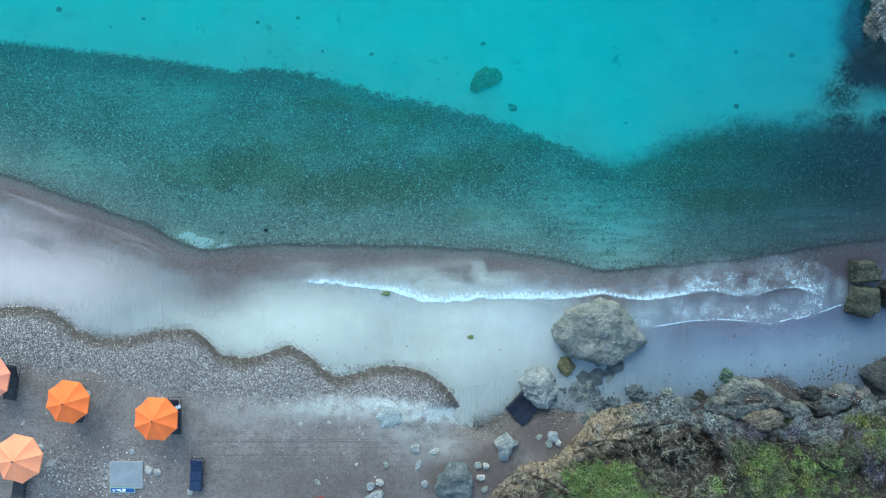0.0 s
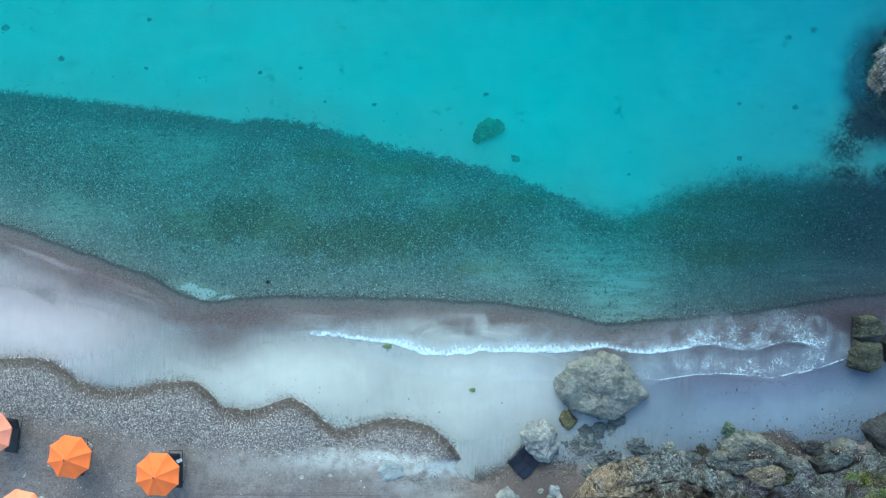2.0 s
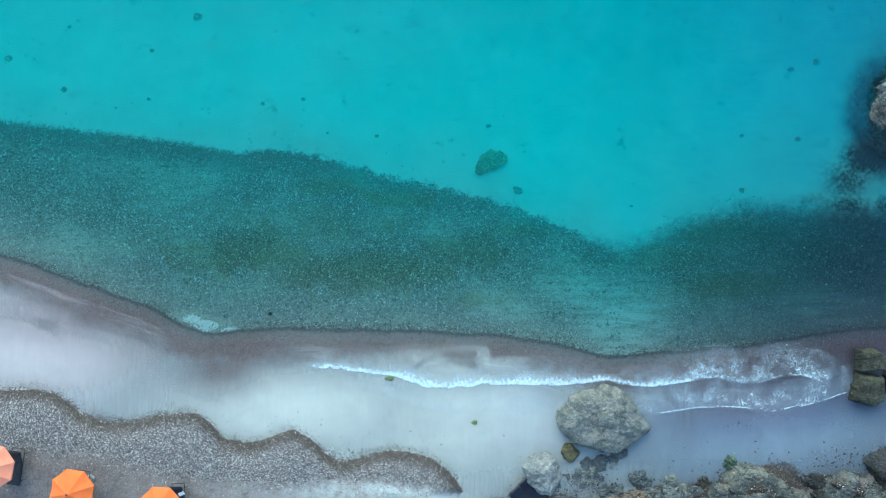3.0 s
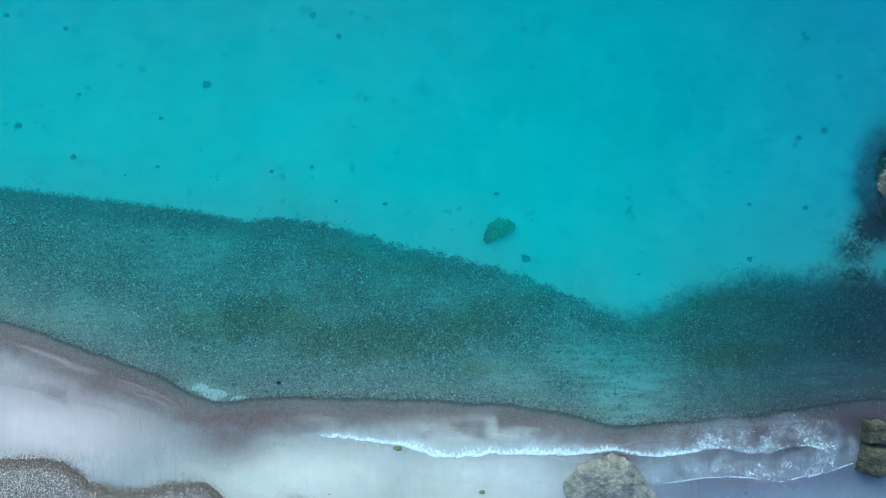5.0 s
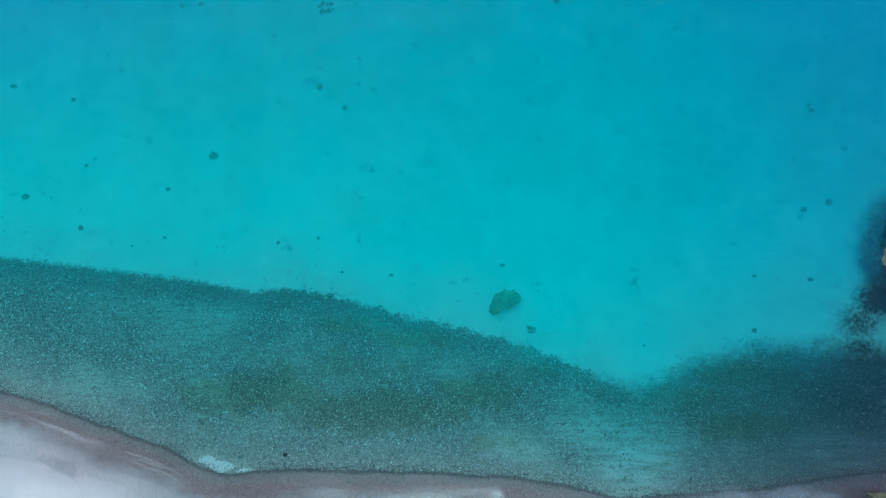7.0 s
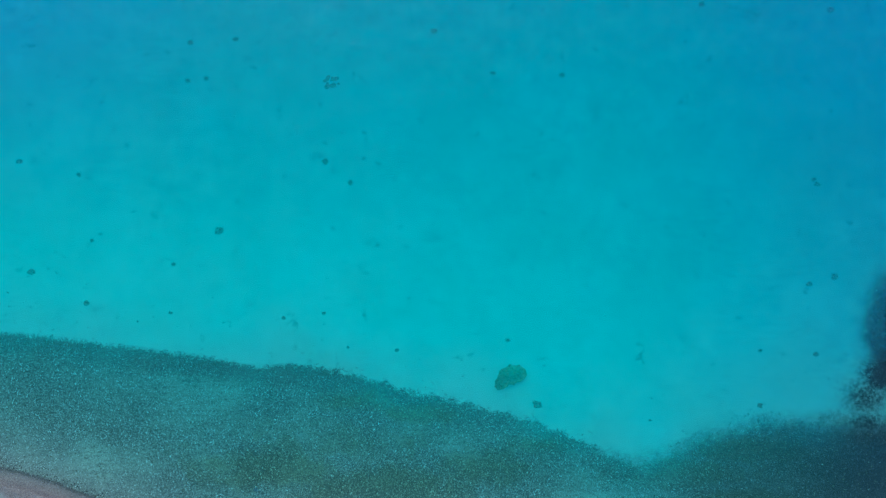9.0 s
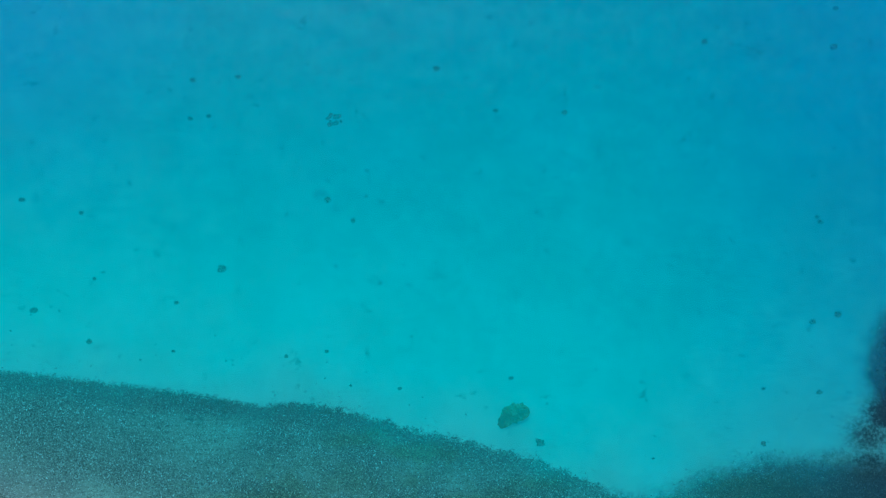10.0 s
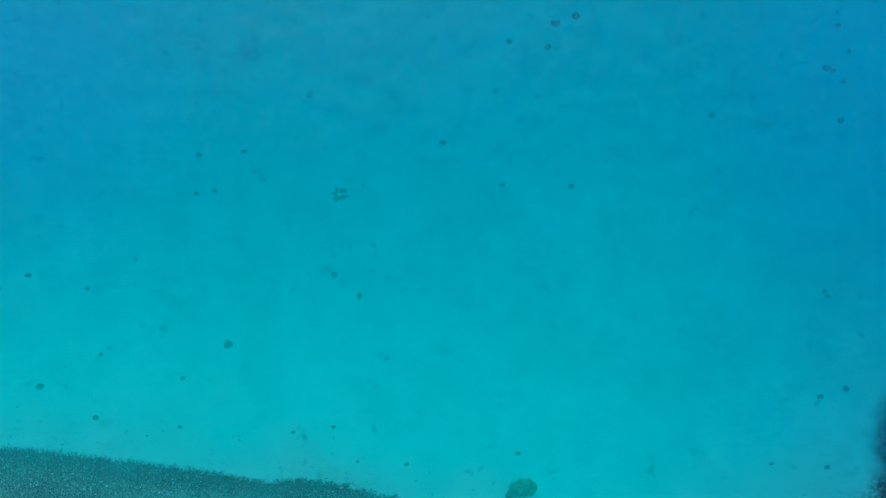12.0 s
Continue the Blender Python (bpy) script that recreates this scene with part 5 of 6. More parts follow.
KINDS = {
    "green": ("green_shrub", [shrub_mesh("foliage", 300 + k, 0.8, 1000, 0.19, 0.024, GREEN, False) for k in range(2)], "bright green grassy shrub on the cliff top"),
    "lime": ("lime_shrub", [shrub_mesh("foliage", 350 + k, 0.75, 900, 0.1, 0.027, LIME_LEAF, False) for k in range(2)], "yellow-green flowering shrub on the cliff top"),
    "olive": ("olive_shrub", [shrub_mesh("foliage", 310 + k, 0.75, 750, 0.12, 0.03, OLIVE, False) for k in range(2)], "dark olive-green low shrub on the cliff top"),
    "mauve": ("dry_shrub", [shrub_mesh("foliage", 320 + k, 0.8, 220, 0.36, 0.018, MAUVE, False) for k in range(2)], "leafless grey-mauve twiggy shrub on the cliff"),
    "straw": ("withered_shrub", [shrub_mesh("foliage", 330 + k, 0.7, 160, 0.2, 0.016, STRAW, False) for k in range(2)], "withered brown shrub with bleached twigs on the cliff"),
}
STEMS = [stem_mesh("branchwork", 340 + k, 0.85, 7, TWIG) for k in range(2)]
BLEACHED = [stem_mesh("branchwork", 345 + k, 0.9, 6, plain_material("white_twig", (0.62, 0.59, 0.53), (0.4, 0.37, 0.32), 0.9, 8)) for k in range(2)]
GREEN_ZONES = [((8.33, -11.65), 1.9, 0.9, 1.0), ((15.6, -10.7), 1.6, 0.8, 0.65), ((21.1, -9.1), 0.9, 0.7, 1.2), ((17.59, -10.70), 2.4, 1.0, 0.75), ((8.97, -12.91), 2.2, 1.2, 1.0), ((17.6, -12.31), 3.2, 1.2, 0.8), ((12.69, -11.46), 1.2, 0.5, 0.7)]
ZONES = {"green": GREEN_ZONES,
         "mauve": [((19.2, -8.85), 1.4, 0.75, 1.25), ((21.0, -10.3), 1.2, 0.55, 1.25), ((16.6, -9.25), 1.6, 0.4, 0.8), ((21.1, -7.7), 0.9, 0.4, 0.8)],
         "straw": [((10.98, -9.58), 1.8, 0.9, 0.9), ((12.00, -10.73), 1.7, 1.1, 1.3), ((9.80, -9.47), 1.8, 0.5, 0.8), ((5.08, -12.09), 1.8, 0.8, 0.7), ((13.41, -9.25), 1.2, 0.5, 0.7)],
         "olive": [((15.04, -10.04), 1.6, 0.6, 0.6), ((16.8, -9.75), 1.6, 0.35, 0.6), ((19.47, -7.62), 1.2, 0.6, 0.95), ((20.42, -7.23), 1.2, 0.5, 0.9), ((18.53, -8.15), 0.8, 0.4, 0.7), ((19.41, -9.33), 1.6, 0.8, 0.7), ((17.37, -8.98), 0.9, 0.35, 0.5), ((6.15, -12.49), 2.0, 0.6, 0.5)]}
rnd = random.Random(77)
placed = []
TRIES = 9000
tries = np.random.default_rng(77)
all_x, all_y, all_z = cliff_at(tries.uniform(run[3], run[-1] - 1, TRIES), tries.uniform(0.2, 0.85, TRIES))
amounts = {kind: patches(all_x, all_y, spots) for kind, spots in ZONES.items()}
for k in range(TRIES):
    if len(placed) >= 400:
        break
    x, y, z = float(all_x[k]), float(all_y[k]), float(all_z[k])
    best, amount = None, 0.3
    for kind in ZONES:
        a = float(amounts[kind][k]) * rnd.uniform(0.75, 1.25)
        if a > amount:
            best, amount = kind, a
    if best is None or any((x - q[0]) ** 2 + (y - q[1]) ** 2 < (0.15 if x > 13 else 0.085) for q in placed):
        continue
    placed.append((x, y))
    if best == "green" and rnd.random() < (0.55 if x > 13 else 0.12):
        best = rnd.choice(["lime", "olive", "olive"])
    elif best == "green" and rnd.random() < 0.12:
        best = "mauve" if x > 17 else "straw"
    name, meshes, label = KINDS[best]
    size = rnd.uniform(0.35, 1.0) * (0.6 if best == "straw" else 1.0)
    bush = thing(name, label, "shrub", pose(x, y, z - 0.08, 0, 0, rnd.uniform(0, 360)) @ Matrix.Scale(size, 4), "scrub on the cliff")
    for nm, me in (("foliage", rnd.choice(meshes)), ("branchwork", rnd.choice(BLEACHED if best == "straw" else STEMS))):
        ob = new(nm, me)
        ob.parent = bush

# grass and litter between the shrubs
def tufts(name, label, material, count, lo, hi, length, width, seed, keep):
    rnd = random.Random(seed)
    s, r = np.array([rnd.uniform(run[2], run[-1] - 0.5) for _ in range(count)]), np.array([rnd.uniform(lo, hi) for _ in range(count)])
    x, y, z = cliff_at(s, r)
    k = keep(x, y)
    verts, faces = [], []
    for a, b, c, kk in zip(x, y, z, k):
        if rnd.random() > kk:
            continue
        for _ in range(4):
            t = rnd.uniform(0, 6.28)
            e = rnd.uniform(0.4, 1.4)
            d = Vector((math.cos(t) * math.cos(e), math.sin(t) * math.cos(e), math.sin(e)))
            blade(verts, faces, Vector((a + rnd.uniform(-0.06, 0.06), b + rnd.uniform(-0.06, 0.06), c - 0.02)), d, length * rnd.uniform(0.5, 1.3), width, rnd.uniform(0, 0.5))
    tagged(new(name, mesh_from(name, [tuple(v) for v in verts], faces, material, False)), label, "grass", kind="stuff")


tufts("grass", "fresh green grass on the cliff top", GREEN, 26000, 0.36, 0.85, 0.24, 0.012, 81, lambda x, y: np.clip(patches(x, y, ZONES["green"]) * 1.3 - 0.2, 0, 1))
tufts("dry_grass", "dry straw and twigs on the cliff slope", STRAW, 7000, 0.42, 0.8, 0.2, 0.013, 83, lambda x, y: np.clip(0.75 - patches(x, y, ZONES["green"]), 0.1, 1))


# ---- loose shingle ----
def shingle(name, label, count, seed, pick, lo, hi, material, floor=-9.0):
    """Many small stones as one mesh of low, squashed octahedra."""
    g = np.random.default_rng(seed)
    x, y = pick(g, count)
    z = np.maximum(lie(x, y)[0], floor)
    s = lo + (hi - lo) * g.random(len(x)) ** 2.5
    base = np.array([(1, 0, 0), (0.3, 0.95, 0), (-0.8, 0.6, 0), (-0.8, -0.6, 0), (0.3, -0.95, 0), (0.1, 0, 0.75)], dtype=float)
    tri = np.array([(0, 1, 5), (1, 2, 5), (2, 3, 5), (3, 4, 5), (4, 0, 5)])
    ang = g.random(len(x)) * 6.283
    jig = 1 + 0.35 * (g.random((len(x), 6, 1)) - 0.5)
    b = base[None] * jig * s[:, None, None]
    ca, sa = np.cos(ang)[:, None], np.sin(ang)[:, None]
    vx, vy = b[..., 0] * ca - b[..., 1] * sa * 0.75 + x[:, None], b[..., 0] * sa + b[..., 1] * ca * 0.75 + y[:, None]
    vz = b[..., 2] * 0.8 + z[:, None] - 0.005
    co = np.stack([vx, vy, vz], -1).reshape(-1, 3)
    f = (tri[None] + 6 * np.arange(len(x))[:, None, None]).reshape(-1, 3)
    tagged(new(name, mesh_from(name, co.tolist(), f.tolist(), material, False)), label, "pebbles", kind="stuff")


PEBBLE = island_material("beach_pebbles", (0.0, (0.02, 0.018, 0.018)), (0.5, (0.075, 0.066, 0.066)), (0.74, (0.26, 0.245, 0.245)), (1.0, (0.85, 0.84, 0.84)))
PEBBLE_WET = island_material("wet_brown_pebbles", (0.0, (0.02, 0.017, 0.014)), (0.65, (0.063, 0.047, 0.042)), (0.93, (0.14, 0.113, 0.1)), (1.0, (0.4, 0.38, 0.34)), rough=0.45)
PEBBLE_SWASH = island_material("swash_pebbles", (0.0, (0.04, 0.028, 0.024)), (0.6, (0.13, 0.1, 0.088)), (0.9, (0.24, 0.2, 0.185)), (1.0, (0.55, 0.52, 0.48)), rough=0.5)
PEBBLE_EDGE = island_material("wet_edge_pebbles", (0.0, (0.012, 0.010, 0.008)), (0.7, (0.05, 0.036, 0.028)), (0.93, (0.10, 0.08, 0.07)), (1.0, (0.45, 0.43, 0.4)), rough=0.5)
PEBBLE_DARK = island_material("dark_wet_gravel", (0.0, (0.006, 0.005, 0.005)), (0.7, (0.032, 0.024, 0.022)), (0.97, (0.07, 0.056, 0.054)), (1.0, (0.4, 0.4, 0.4)), rough=0.5)
PEBBLE_SEA = island_material("seabed_pebbles", (0.0, (0.07, 0.06, 0.04)), (0.7, (0.2, 0.17, 0.105)), (0.985, (0.32, 0.28, 0.18)), (1.0, (0.5, 0.5, 0.45)))


def on_berm(g, count):
    x, y = g.uniform(-27, 0.75, count), g.uniform(-9.5, -2.5, count)
    _, _, _, e3, eb = lie(x, y)
    k = (e3 < -0.05) & (eb > -0.5 + 0.8 * g.standard_normal(count) * 0.5) & (g.random(count) < 0.25 + 0.75 * smooth01(-e3, 0.1, 0.7))
    return x[k], y[k]


def at_edge(g, count):
    x = g.uniform(-27, 7, count)
    y = EDGE(x) - 0.24 + 0.27 * g.standard_normal(count)
    k = (x < 0.65) | (x > 1.6)
    return x[k], y[k]


def on_bed(g, count):
    x, y = g.uniform(-27, 26, count), g.uniform(-2, 12, count)
    _, e1, e2, _, _ = lie(x, y)
    k = (e1 < 0.15) & (e2 > 0.02) & (g.random(count) < np.exp(-np.maximum(e2, 0) / 6.0))
    return x[k], y[k]


def on_beach(g, count):
    x, y = g.uniform(-27, 8, count), g.uniform(-14, -7, count)
    _, _, _, e3, eb = lie(x, y)
    k = (eb < 0.2) & (e3 < -0.5)
    return x[k], y[k]


def at_step(g, count):
    x = g.uniform(-27, 24, count)
    y = STEP(x) + 0.1 + 0.16 * g.standard_normal(count)
    return x, y


shingle("step_shingle", "dark wet stones along the underwater beach step", 7000, 10, at_step, 0.015, 0.045, PEBBLE_WET)
shingle("berm_shingle", "grey and white shingle thrown up in a berm", 80000, 5, on_berm, 0.013, 0.036, PEBBLE)
shingle("wet_shingle", "wet brown shingle along the water's edge", 42000, 6, at_edge, 0.012, 0.034, PEBBLE_EDGE, 0.0)
shingle("seabed_shingle", "grey pebbles on the seabed below the beach step", 30000, 7, on_bed, 0.02, 0.055, PEBBLE_SEA)
shingle("beach_gravel", "scattered pale gravel on the grey sand", 900, 8, on_beach, 0.015, 0.045, PEBBLE)


def in_wash(g, count):
    x, y = g.uniform(-14, 23, count), g.uniform(-8.5, -4, count)
    _, _, e2, e3, _ = lie(x, y)
    k = (e3 > 0.1) & (g.random(count) < np.exp(-e3 / 0.9))
    return x[k], y[k]


shingle("wash_pebbles", "few dark pebbles showing in the milky wash", 900, 9, in_wash, 0.03, 0.075, PEBBLE_WET, 0.0)


def on_sand(g, count):
    x, y = g.uniform(-27, 26, count), g.uniform(4, 37, count)
    _, e1, _, _, _ = lie(x, y)
    k = (e1 > 0.2) & (g.random(count) < 0.06 + 0.9 * np.exp(-e1 / 2.2) * smooth01(-x, -8, 6))
    return x[k], y[k]


LITTER = island_material("seabed_litter", (0.0, (0.36, 0.36, 0.28)), (0.7, (0.5, 0.5, 0.41)), (1.0, (0.62, 0.61, 0.52)))
shingle("seabed_litter", "scattered small stones and weed scraps on the sandy seabed", 9000, 12, on_sand, 0.02, 0.085, LITTER)


def at_foot(g, count):
    spots = [((17.35, -7.54), 1.2, 0.6), ((20.00, -7.78), 1.5, 0.35), ((13.69, -8.14), 0.9, 0.35), ((6.18, -8.98), 1.6, 0.6), ((7.39, -7.78), 0.9, 0.5), ((17.74, -7.48), 0.9, 0.6), ((16.39, -7.96), 0.9, 0.35), ((20.75, -7.78), 1.3, 0.4), ((0.78, -9.70), 2.0, 0.35), ((-1.32, -9.22), 1.3, 0.3), ((2.88, -9.22), 1.2, 0.5)]
    pick = g.integers(0, len(spots), count)
    cx, cy = np.array([s[0][0] for s in spots])[pick], np.array([s[0][1] for s in spots])[pick]
    rx, ry = np.array([s[1] for s in spots])[pick], np.array([s[2] for s in spots])[pick]
    return cx + rx * 0.6 * g.standard_normal(count), cy + ry * 0.6 * g.standard_normal(count)


shingle("foot_gravel", "dark brown gravel at the foot of the cliff", 16000, 13, at_foot, 0.012, 0.036, PEBBLE_WET, 0.0)


def off_foot(g, count):
    x = g.uniform(7.5, 23.0, count)
    x = np.where(g.random(count) < 0.45, 21.0 + 0.9 * g.standard_normal(count), x)
    return x, EDGE(x) + 0.15 + np.abs(g.standard_normal(count)) * 0.5 + np.where(x > 19, 0.5, 0.0)


shingle("shallow_pebbles", "dark pebbles strewn in the shallows off the cliff", 260, 17, off_foot, 0.025, 0.085, PEBBLE_DARK, 0.0)


def on_mound(g, count):
    spots = [((17.53, -7.48), 1.15, 0.75), ((20.36, -7.84), 1.1, 0.42), ((16.39, -7.96), 1.0, 0.45), ((13.69, -8.26), 0.8, 0.45), ((18.49, -7.93), 0.6, 0.5)]
    pick = g.integers(0, len(spots), count)
    r, t = np.sqrt(g.random(count)) + 0.12 * g.standard_normal(count), g.random(count) * 6.283
    return np.array([s[0][0] for s in spots])[pick] + np.array([s[1] for s in spots])[pick] * r * np.cos(t), np.array([s[0][1] for s in spots])[pick] + np.array([s[2] for s in spots])[pick] * r * np.sin(t)


shingle("mound_gravel", "dark wet gravel heaped between the ledges", 34000, 16, on_mound, 0.016, 0.04, PEBBLE_DARK, 0.0)


def on_patch(g, count):
    cx, cy = (-18.59, -11.93)
    return cx + 1.9 * g.standard_normal(count), cy + 0.9 * g.standard_normal(count)


shingle("pale_gravel", "patch of pale gravel among the parasols", 5000, 14, on_patch, 0.02, 0.05, PEBBLE)


def in_swash(g, count):
    x = g.uniform(-27, 24, count)
    y = STEP(x) - 0.05 - 1.9 * g.random(count) ** 1.6
    k = fractal(x * 0.5, y * 0.9, 91) + 0.25 * (g.random(count) - 0.5) > 0.42
    return x[k], y[k]


shingle("swash_shingle", "brown shingle swept by the wash below the step", 30000, 15, in_swash, 0.013, 0.036, PEBBLE_SWASH)


# ---- parasols and loungers ----
def parasol(place, z, radius, turn, lean, canvas, label, vent=False):
    """An eight-sided beach parasol on its pole."""
    top = thing("beach_umbrella", label, "umbrella", pose(*place, z, 0, 0, turn), "parasols on the beach")
    bm = bmesh.new()
    rod(bm, (0, 0, -0.2), (0, 0, 2.42), 0.024, 0.02, 10)
    part("pole", bm, METAL, top, "thin grey metal pole")
    bm = bmesh.new()
    bmesh.ops.create_cone(bm, cap_ends=True, segments=20, radius1=0.24, radius2=0.16, depth=0.12, matrix=pose(0, 0, 0.05))
    part("base", bm, METAL, top)
    rim, peak = 1.92, 2.36
    bm = bmesh.new()
    bmesh.ops.create_cone(bm, cap_ends=True, segments=16, radius1=0.09, radius2=0.03, depth=0.05, matrix=pose(0, 0, peak + 0.03))
    crown = part("canopy", bm, canvas, top)
    for k in range(8):
        a0, a1 = 2 * math.pi * k / 8, 2 * math.pi * (k + 1) / 8
        bm = bmesh.new()
        rows = []
        for j in range(7):
            t = j / 6
            row = []
            for q in range(6):
                f = q / 5
                a = a0 + (a1 - a0) * f
                chord = math.cos(math.pi / 8) / math.cos((f - 0.5) * math.pi / 4)
                sag = math.sin(math.pi * f)
                r = radius * t * (chord - 0.02 * sag * t)
                zz = peak - (peak - rim) * (0.82 * t + 0.18 * t * t) - 0.05 * sag * t
                row.append(bm.verts.new((r * math.cos(a), r * math.sin(a), zz)) if t > 0 or q == 0 else row[0])
            rows.append(row)
        for j in range(6):
            for q in range(5):
                vs = [rows[j][q], rows[j + 1][q], rows[j + 1][q + 1], rows[j][q + 1]]
                bm.faces.new(list(dict.fromkeys(vs)))
        # hem hanging from the rim
        low = [bm.verts.new(v.co + Vector((0, 0, -0.09))) for v in rows[6]]
        for q in range(5):
            bm.faces.new((rows[6][q], low[q], low[q + 1], rows[6][q + 1]))
        part("canopy_panel", bm, canvas, crown)
        bm = bmesh.new()
        rod(bm, (0.03 * math.cos(a0), 0.03 * math.sin(a0), peak - 0.04), (radius * 0.985 * math.cos(a0), radius * 0.985 * math.sin(a0), rim - 0.02), 0.008, 0.006, 5)
        rod(bm, (radius * 0.5 * math.cos(a0), radius * 0.5 * math.sin(a0), peak - 0.24), (0.03 * math.cos(a0), 0.03 * math.sin(a0), 1.75), 0.006, 0.006, 5)
        part("rib", bm, METAL, top)
    if vent:
        bm = bmesh.new()
        bmesh.ops.create_cone(bm, cap_ends=False, segments=8, radius1=0.26, radius2=0.03, depth=0.12, matrix=pose(0, 0, peak + 0.0))
        part("vent_cap", bm, canvas, crown)
    bm = bmesh.new()
    bmesh.ops.create_uvsphere(bm, u_segments=10, v_segments=6, radius=0.045, matrix=pose(0, 0, peak + 0.08))
    part("finial", bm, BLACKISH, top, "small dark finial")
    return top


def lounger(place, z, turn, fabric, label, length=1.9, width=0.66, raised=25.0, group="loungers on the beach"):
    """A sun lounger along its own y, the head end raised."""
    top = thing("sun_lounger", label, "lounger", pose(*place, z, 0, 0, turn), group)
    seat = length * 0.64
    bm = bmesh.new()
    for sx in (-1, 1):
        rod(bm, (sx * width / 2, -length / 2, 0.30), (sx * width / 2, length / 2, 0.30), 0.022, 0.022)
    for yy in (-length / 2, length * 0.14, length / 2):
        rod(bm, (-width / 2, yy, 0.30), (width / 2, yy, 0.30), 0.02, 0.02)
    part("frame", bm, BLACKISH, top)
    for sx in (-1, 1):
        for yy in (-length * 0.38, length * 0.36):
            bm = bmesh.new()
            rod(bm, (sx * width / 2, yy, 0.0), (sx * width / 2, yy, 0.30), 0.02, 0.02)
            part("leg", bm, BLACKISH, top)
    n = 2
    for k in range(n):
        bm = bmesh.new()
        ln = seat / n
        box(bm, width * 0.97, ln * 0.99, 0.07, pose(0, -length / 2 + ln * (k + 0.5), 0.36), 0.02)
        part("cushion", bm, fabric, top)
    back = length - seat
    bm = bmesh.new()
    m = pose(0, -length / 2 + seat, 0.36, raised) @ pose(0, back / 2, 0)
    box(bm, width * 0.95, back, 0.07, m, 0.02)
    rest = part("backrest", bm, fabric, top)
    bm = bmesh.new()
    box(bm, width * 0.7, 0.24, 0.07, m @ pose(0, back * 0.28, 0.06), 0.025)
    part("pillow", bm, fabric, rest)
    return top


def stand(p):
    return ground_z(*p)


for p, r, t, mat, lab, v in (((-22.6, -6.4), 1.18, 12, SALMON, "faded salmon-pink octagonal beach umbrella over dark loungers", False), ((-20.98, -10.36), 1.24, 10, SALMON_ORANGE, "faded salmon-orange octagonal beach umbrella beside a dark lounger", False),
                             ((-18.6, -7.58), 1.12, 14, ORANGE, "bright orange octagonal beach umbrella with a vented top", True), ((-14.2, -8.41), 1.14, 20, ORANGE, "bright orange octagonal beach umbrella over navy loungers", False)):
    parasol(p, stand(p), r, t, 0, mat, lab, v)
for p, t, m, lab in (((-22.28, -6.84), -8, BLACKISH, "dark sun lounger with a raised back under a pink umbrella"), ((-24.11, -7.24), 4, BLACKISH, "dark sun lounger under a pink umbrella"), ((-21.87, -12.42), 172, BLACKISH, "dark sun lounger reaching out from under a salmon umbrella"),
                     ((-18.88, -8.0), -6, BLACKISH, "dark sun lounger under an orange umbrella"), ((-13.87, -8.61), 0, NAVY, "navy sun lounger with a towel under an orange umbrella")):
    lounger(p, stand(p), t, m, lab)
lounger((-12.71, -11.63), stand((-12.71, -11.63)), -4, NAVY_BRIGHT, "navy-blue padded sun lounger standing alone on the beach", 1.65, 0.62, 18)
for p in ((4.49, -8.1), (3.98, -8.57)):
    lounger(p, stand(p), 43, NAVY, "navy sun lounger beside its twin by a whitish boulder", 1.3, 0.72, 12, "pair of loungers by the boulder")
# towel on the lounger under the orange parasol
p = (-13.63, -8.13)
bm = bmesh.new()
box(bm, 0.3, 0.2, 0.04, None, 0.015)
ob = part("towel", bm, plain_material("white_towel", (0.7, 0.72, 0.78), (0.6, 0.62, 0.7), 0.9, 10))
ob.matrix_basis = pose(*p, stand(p) + 0.52, 20, 0, 25)
tagged(ob, "small white towel thrown on a navy lounger", "towel")

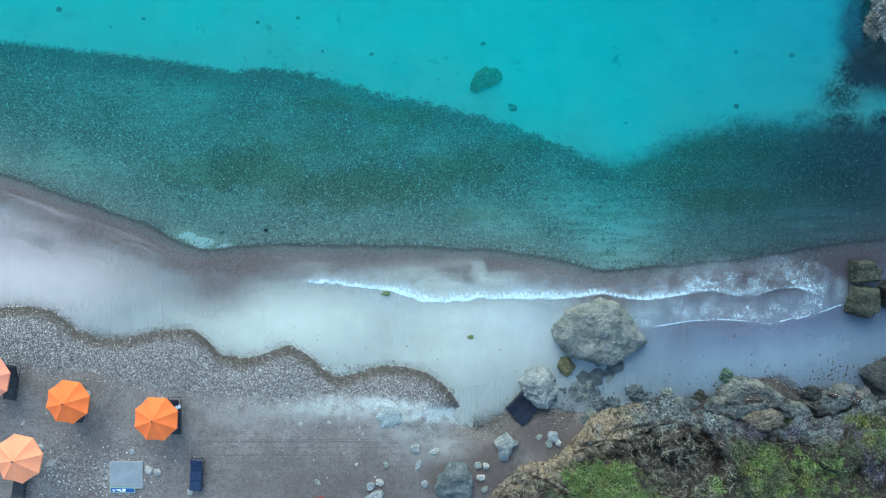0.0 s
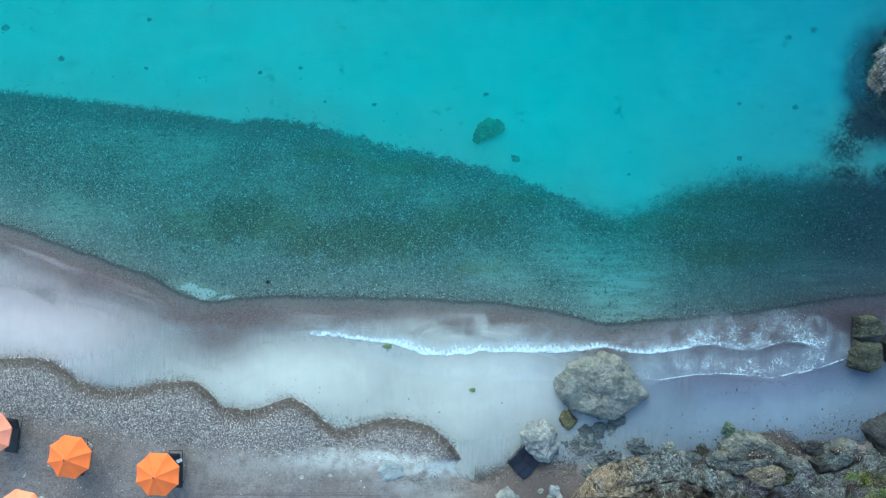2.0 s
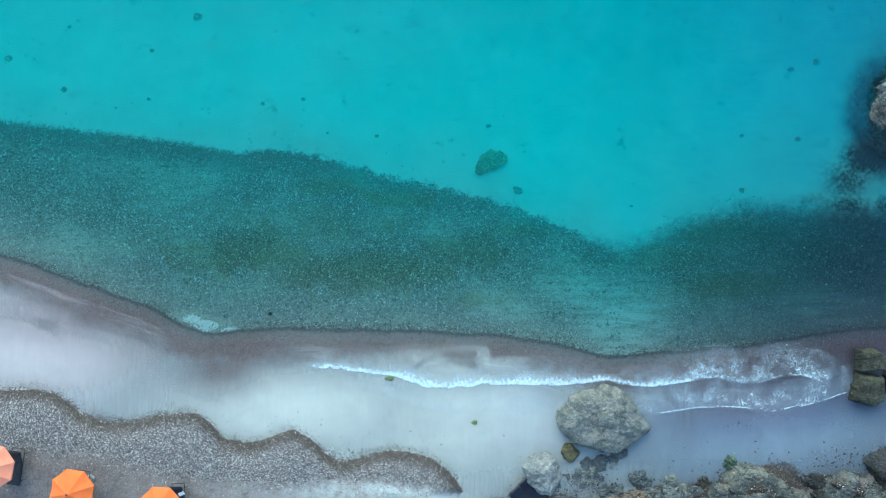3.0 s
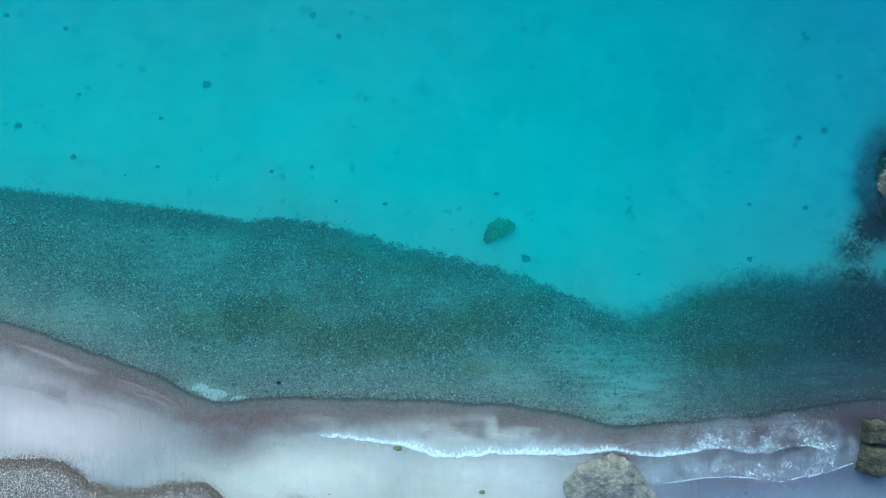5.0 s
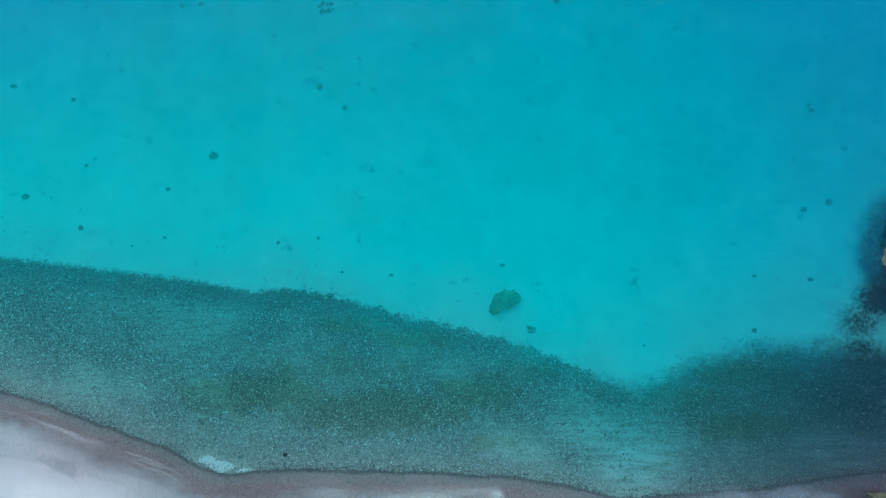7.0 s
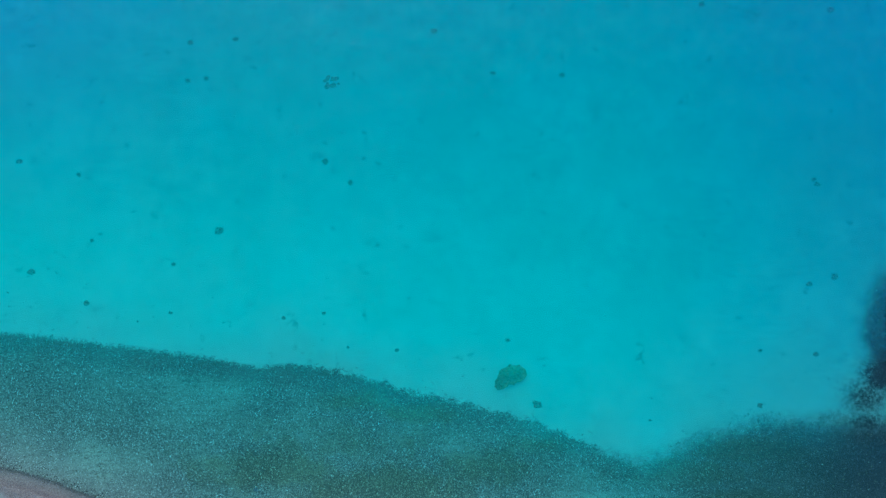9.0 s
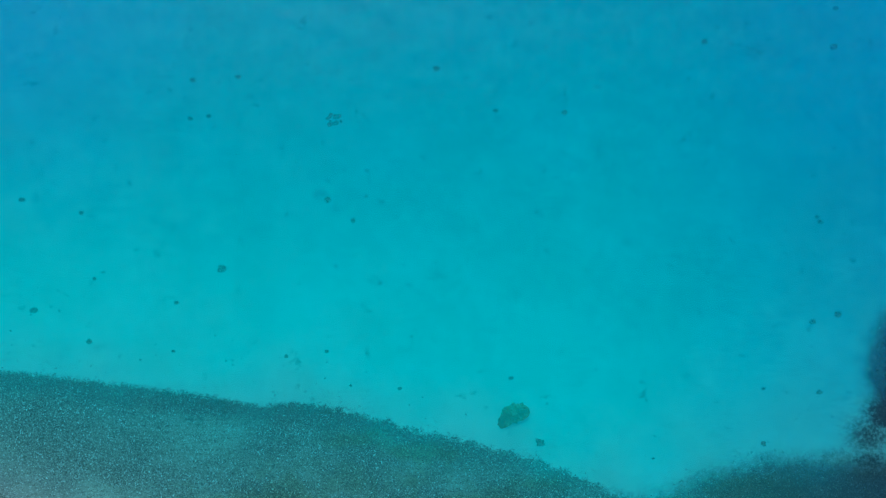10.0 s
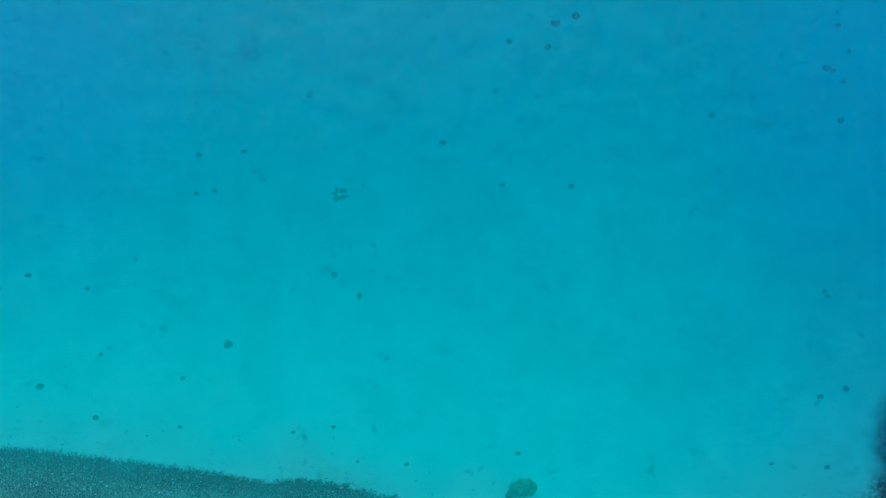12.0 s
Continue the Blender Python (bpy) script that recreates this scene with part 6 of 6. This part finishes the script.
# low board platform with a painted sign at its foot
p = (-16.45, -11.73)
z = stand(p)
deck = thing("beach_platform", "faded blue-grey square board platform lying on the sand", "platform", pose(*p, z - 0.02))
pan = plain_material("faded_board", (0.24, 0.26, 0.29), (0.19, 0.21, 0.24), 0.7, 2)
edge_mat = plain_material("pale_edge", (0.3, 0.32, 0.34), (0.25, 0.27, 0.28), 0.7, 4)
bm = bmesh.new()
box(bm, 1.62, 1.34, 0.05, pose(0, 0, 0.07), 0.006)
part("panel", bm, pan, deck)
for sx, sy, w, d in ((0, 0.68, 1.66, 0.05), (0, -0.68, 1.66, 0.05), (0.83, 0, 0.05, 1.4), (-0.83, 0, 0.05, 1.4)):
    bm = bmesh.new()
    box(bm, w, d, 0.1, pose(sx, sy, 0.06), 0.008)
    part("edge_strip", bm, edge_mat, deck)
p = (-16.61, -12.49)
sign = thing("sign_board", "blue sign board with a yellow-green border and white bars", "sign", pose(*p, z + 0.12, 12, 0, -2))
BLUE = plain_material("blue_paint", (0.02, 0.09, 0.33), (0.015, 0.07, 0.27), 0.5, 6)
LIME = plain_material("lime_paint", (0.35, 0.5, 0.3), (0.3, 0.45, 0.27), 0.5, 6)
WHITE = plain_material("white_paint", (0.75, 0.78, 0.8), (0.68, 0.7, 0.74), 0.5, 6)
bm = bmesh.new()
box(bm, 1.3, 0.30, 0.03, None, 0.005)
face = part("panel", bm, BLUE, sign)
for sx, sy, w, d in ((0, 0.135, 1.3, 0.04), (0, -0.135, 1.3, 0.025), (0.635, 0, 0.03, 0.24), (-0.635, 0, 0.03, 0.24)):
    bm = bmesh.new()
    box(bm, w, d, 0.012, pose(sx, sy, 0.02))
    part("border", bm, LIME, face)
for sx, sy, w, d in ((-0.45, -0.03, 0.12, 0.1), (-0.2, 0.0, 0.22, 0.09), (0.08, 0.02, 0.18, 0.11), (-0.02, -0.07, 0.3, 0.04)):
    bm = bmesh.new()
    box(bm, w, d, 0.008, pose(sx, sy, 0.021))
    part("lettering_bar", bm, WHITE, face)
for sx in (-0.4, 0.4):
    bm = bmesh.new()
    rod(bm, (sx, 0.12, -0.25), (sx, 0.12, 0.0), 0.03, 0.03)
    part("leg", bm, WOOD, sign)

# red cloth dropped on the sand
p = (-6.48, -13.08)
bm = bmesh.new()
bmesh.ops.create_grid(bm, x_segments=14, y_segments=8, size=0.5)
for v in bm.verts:
    v.co = Vector((v.co.x * 0.6, v.co.y * 0.34, 0.05 + 0.06 * noise.noise(v.co * 5)))
bmesh.ops.solidify(bm, geom=bm.faces[:], thickness=0.02)
ob = part("cloth", bm, plain_material("red_cloth", (0.45, 0.03, 0.03), (0.35, 0.02, 0.025), 0.9, 8), smooth=True)
ob.matrix_basis = pose(*p, stand(p), 0, 0, 12)
tagged(ob, "crumpled red cloth lying on the grey sand", "cloth")
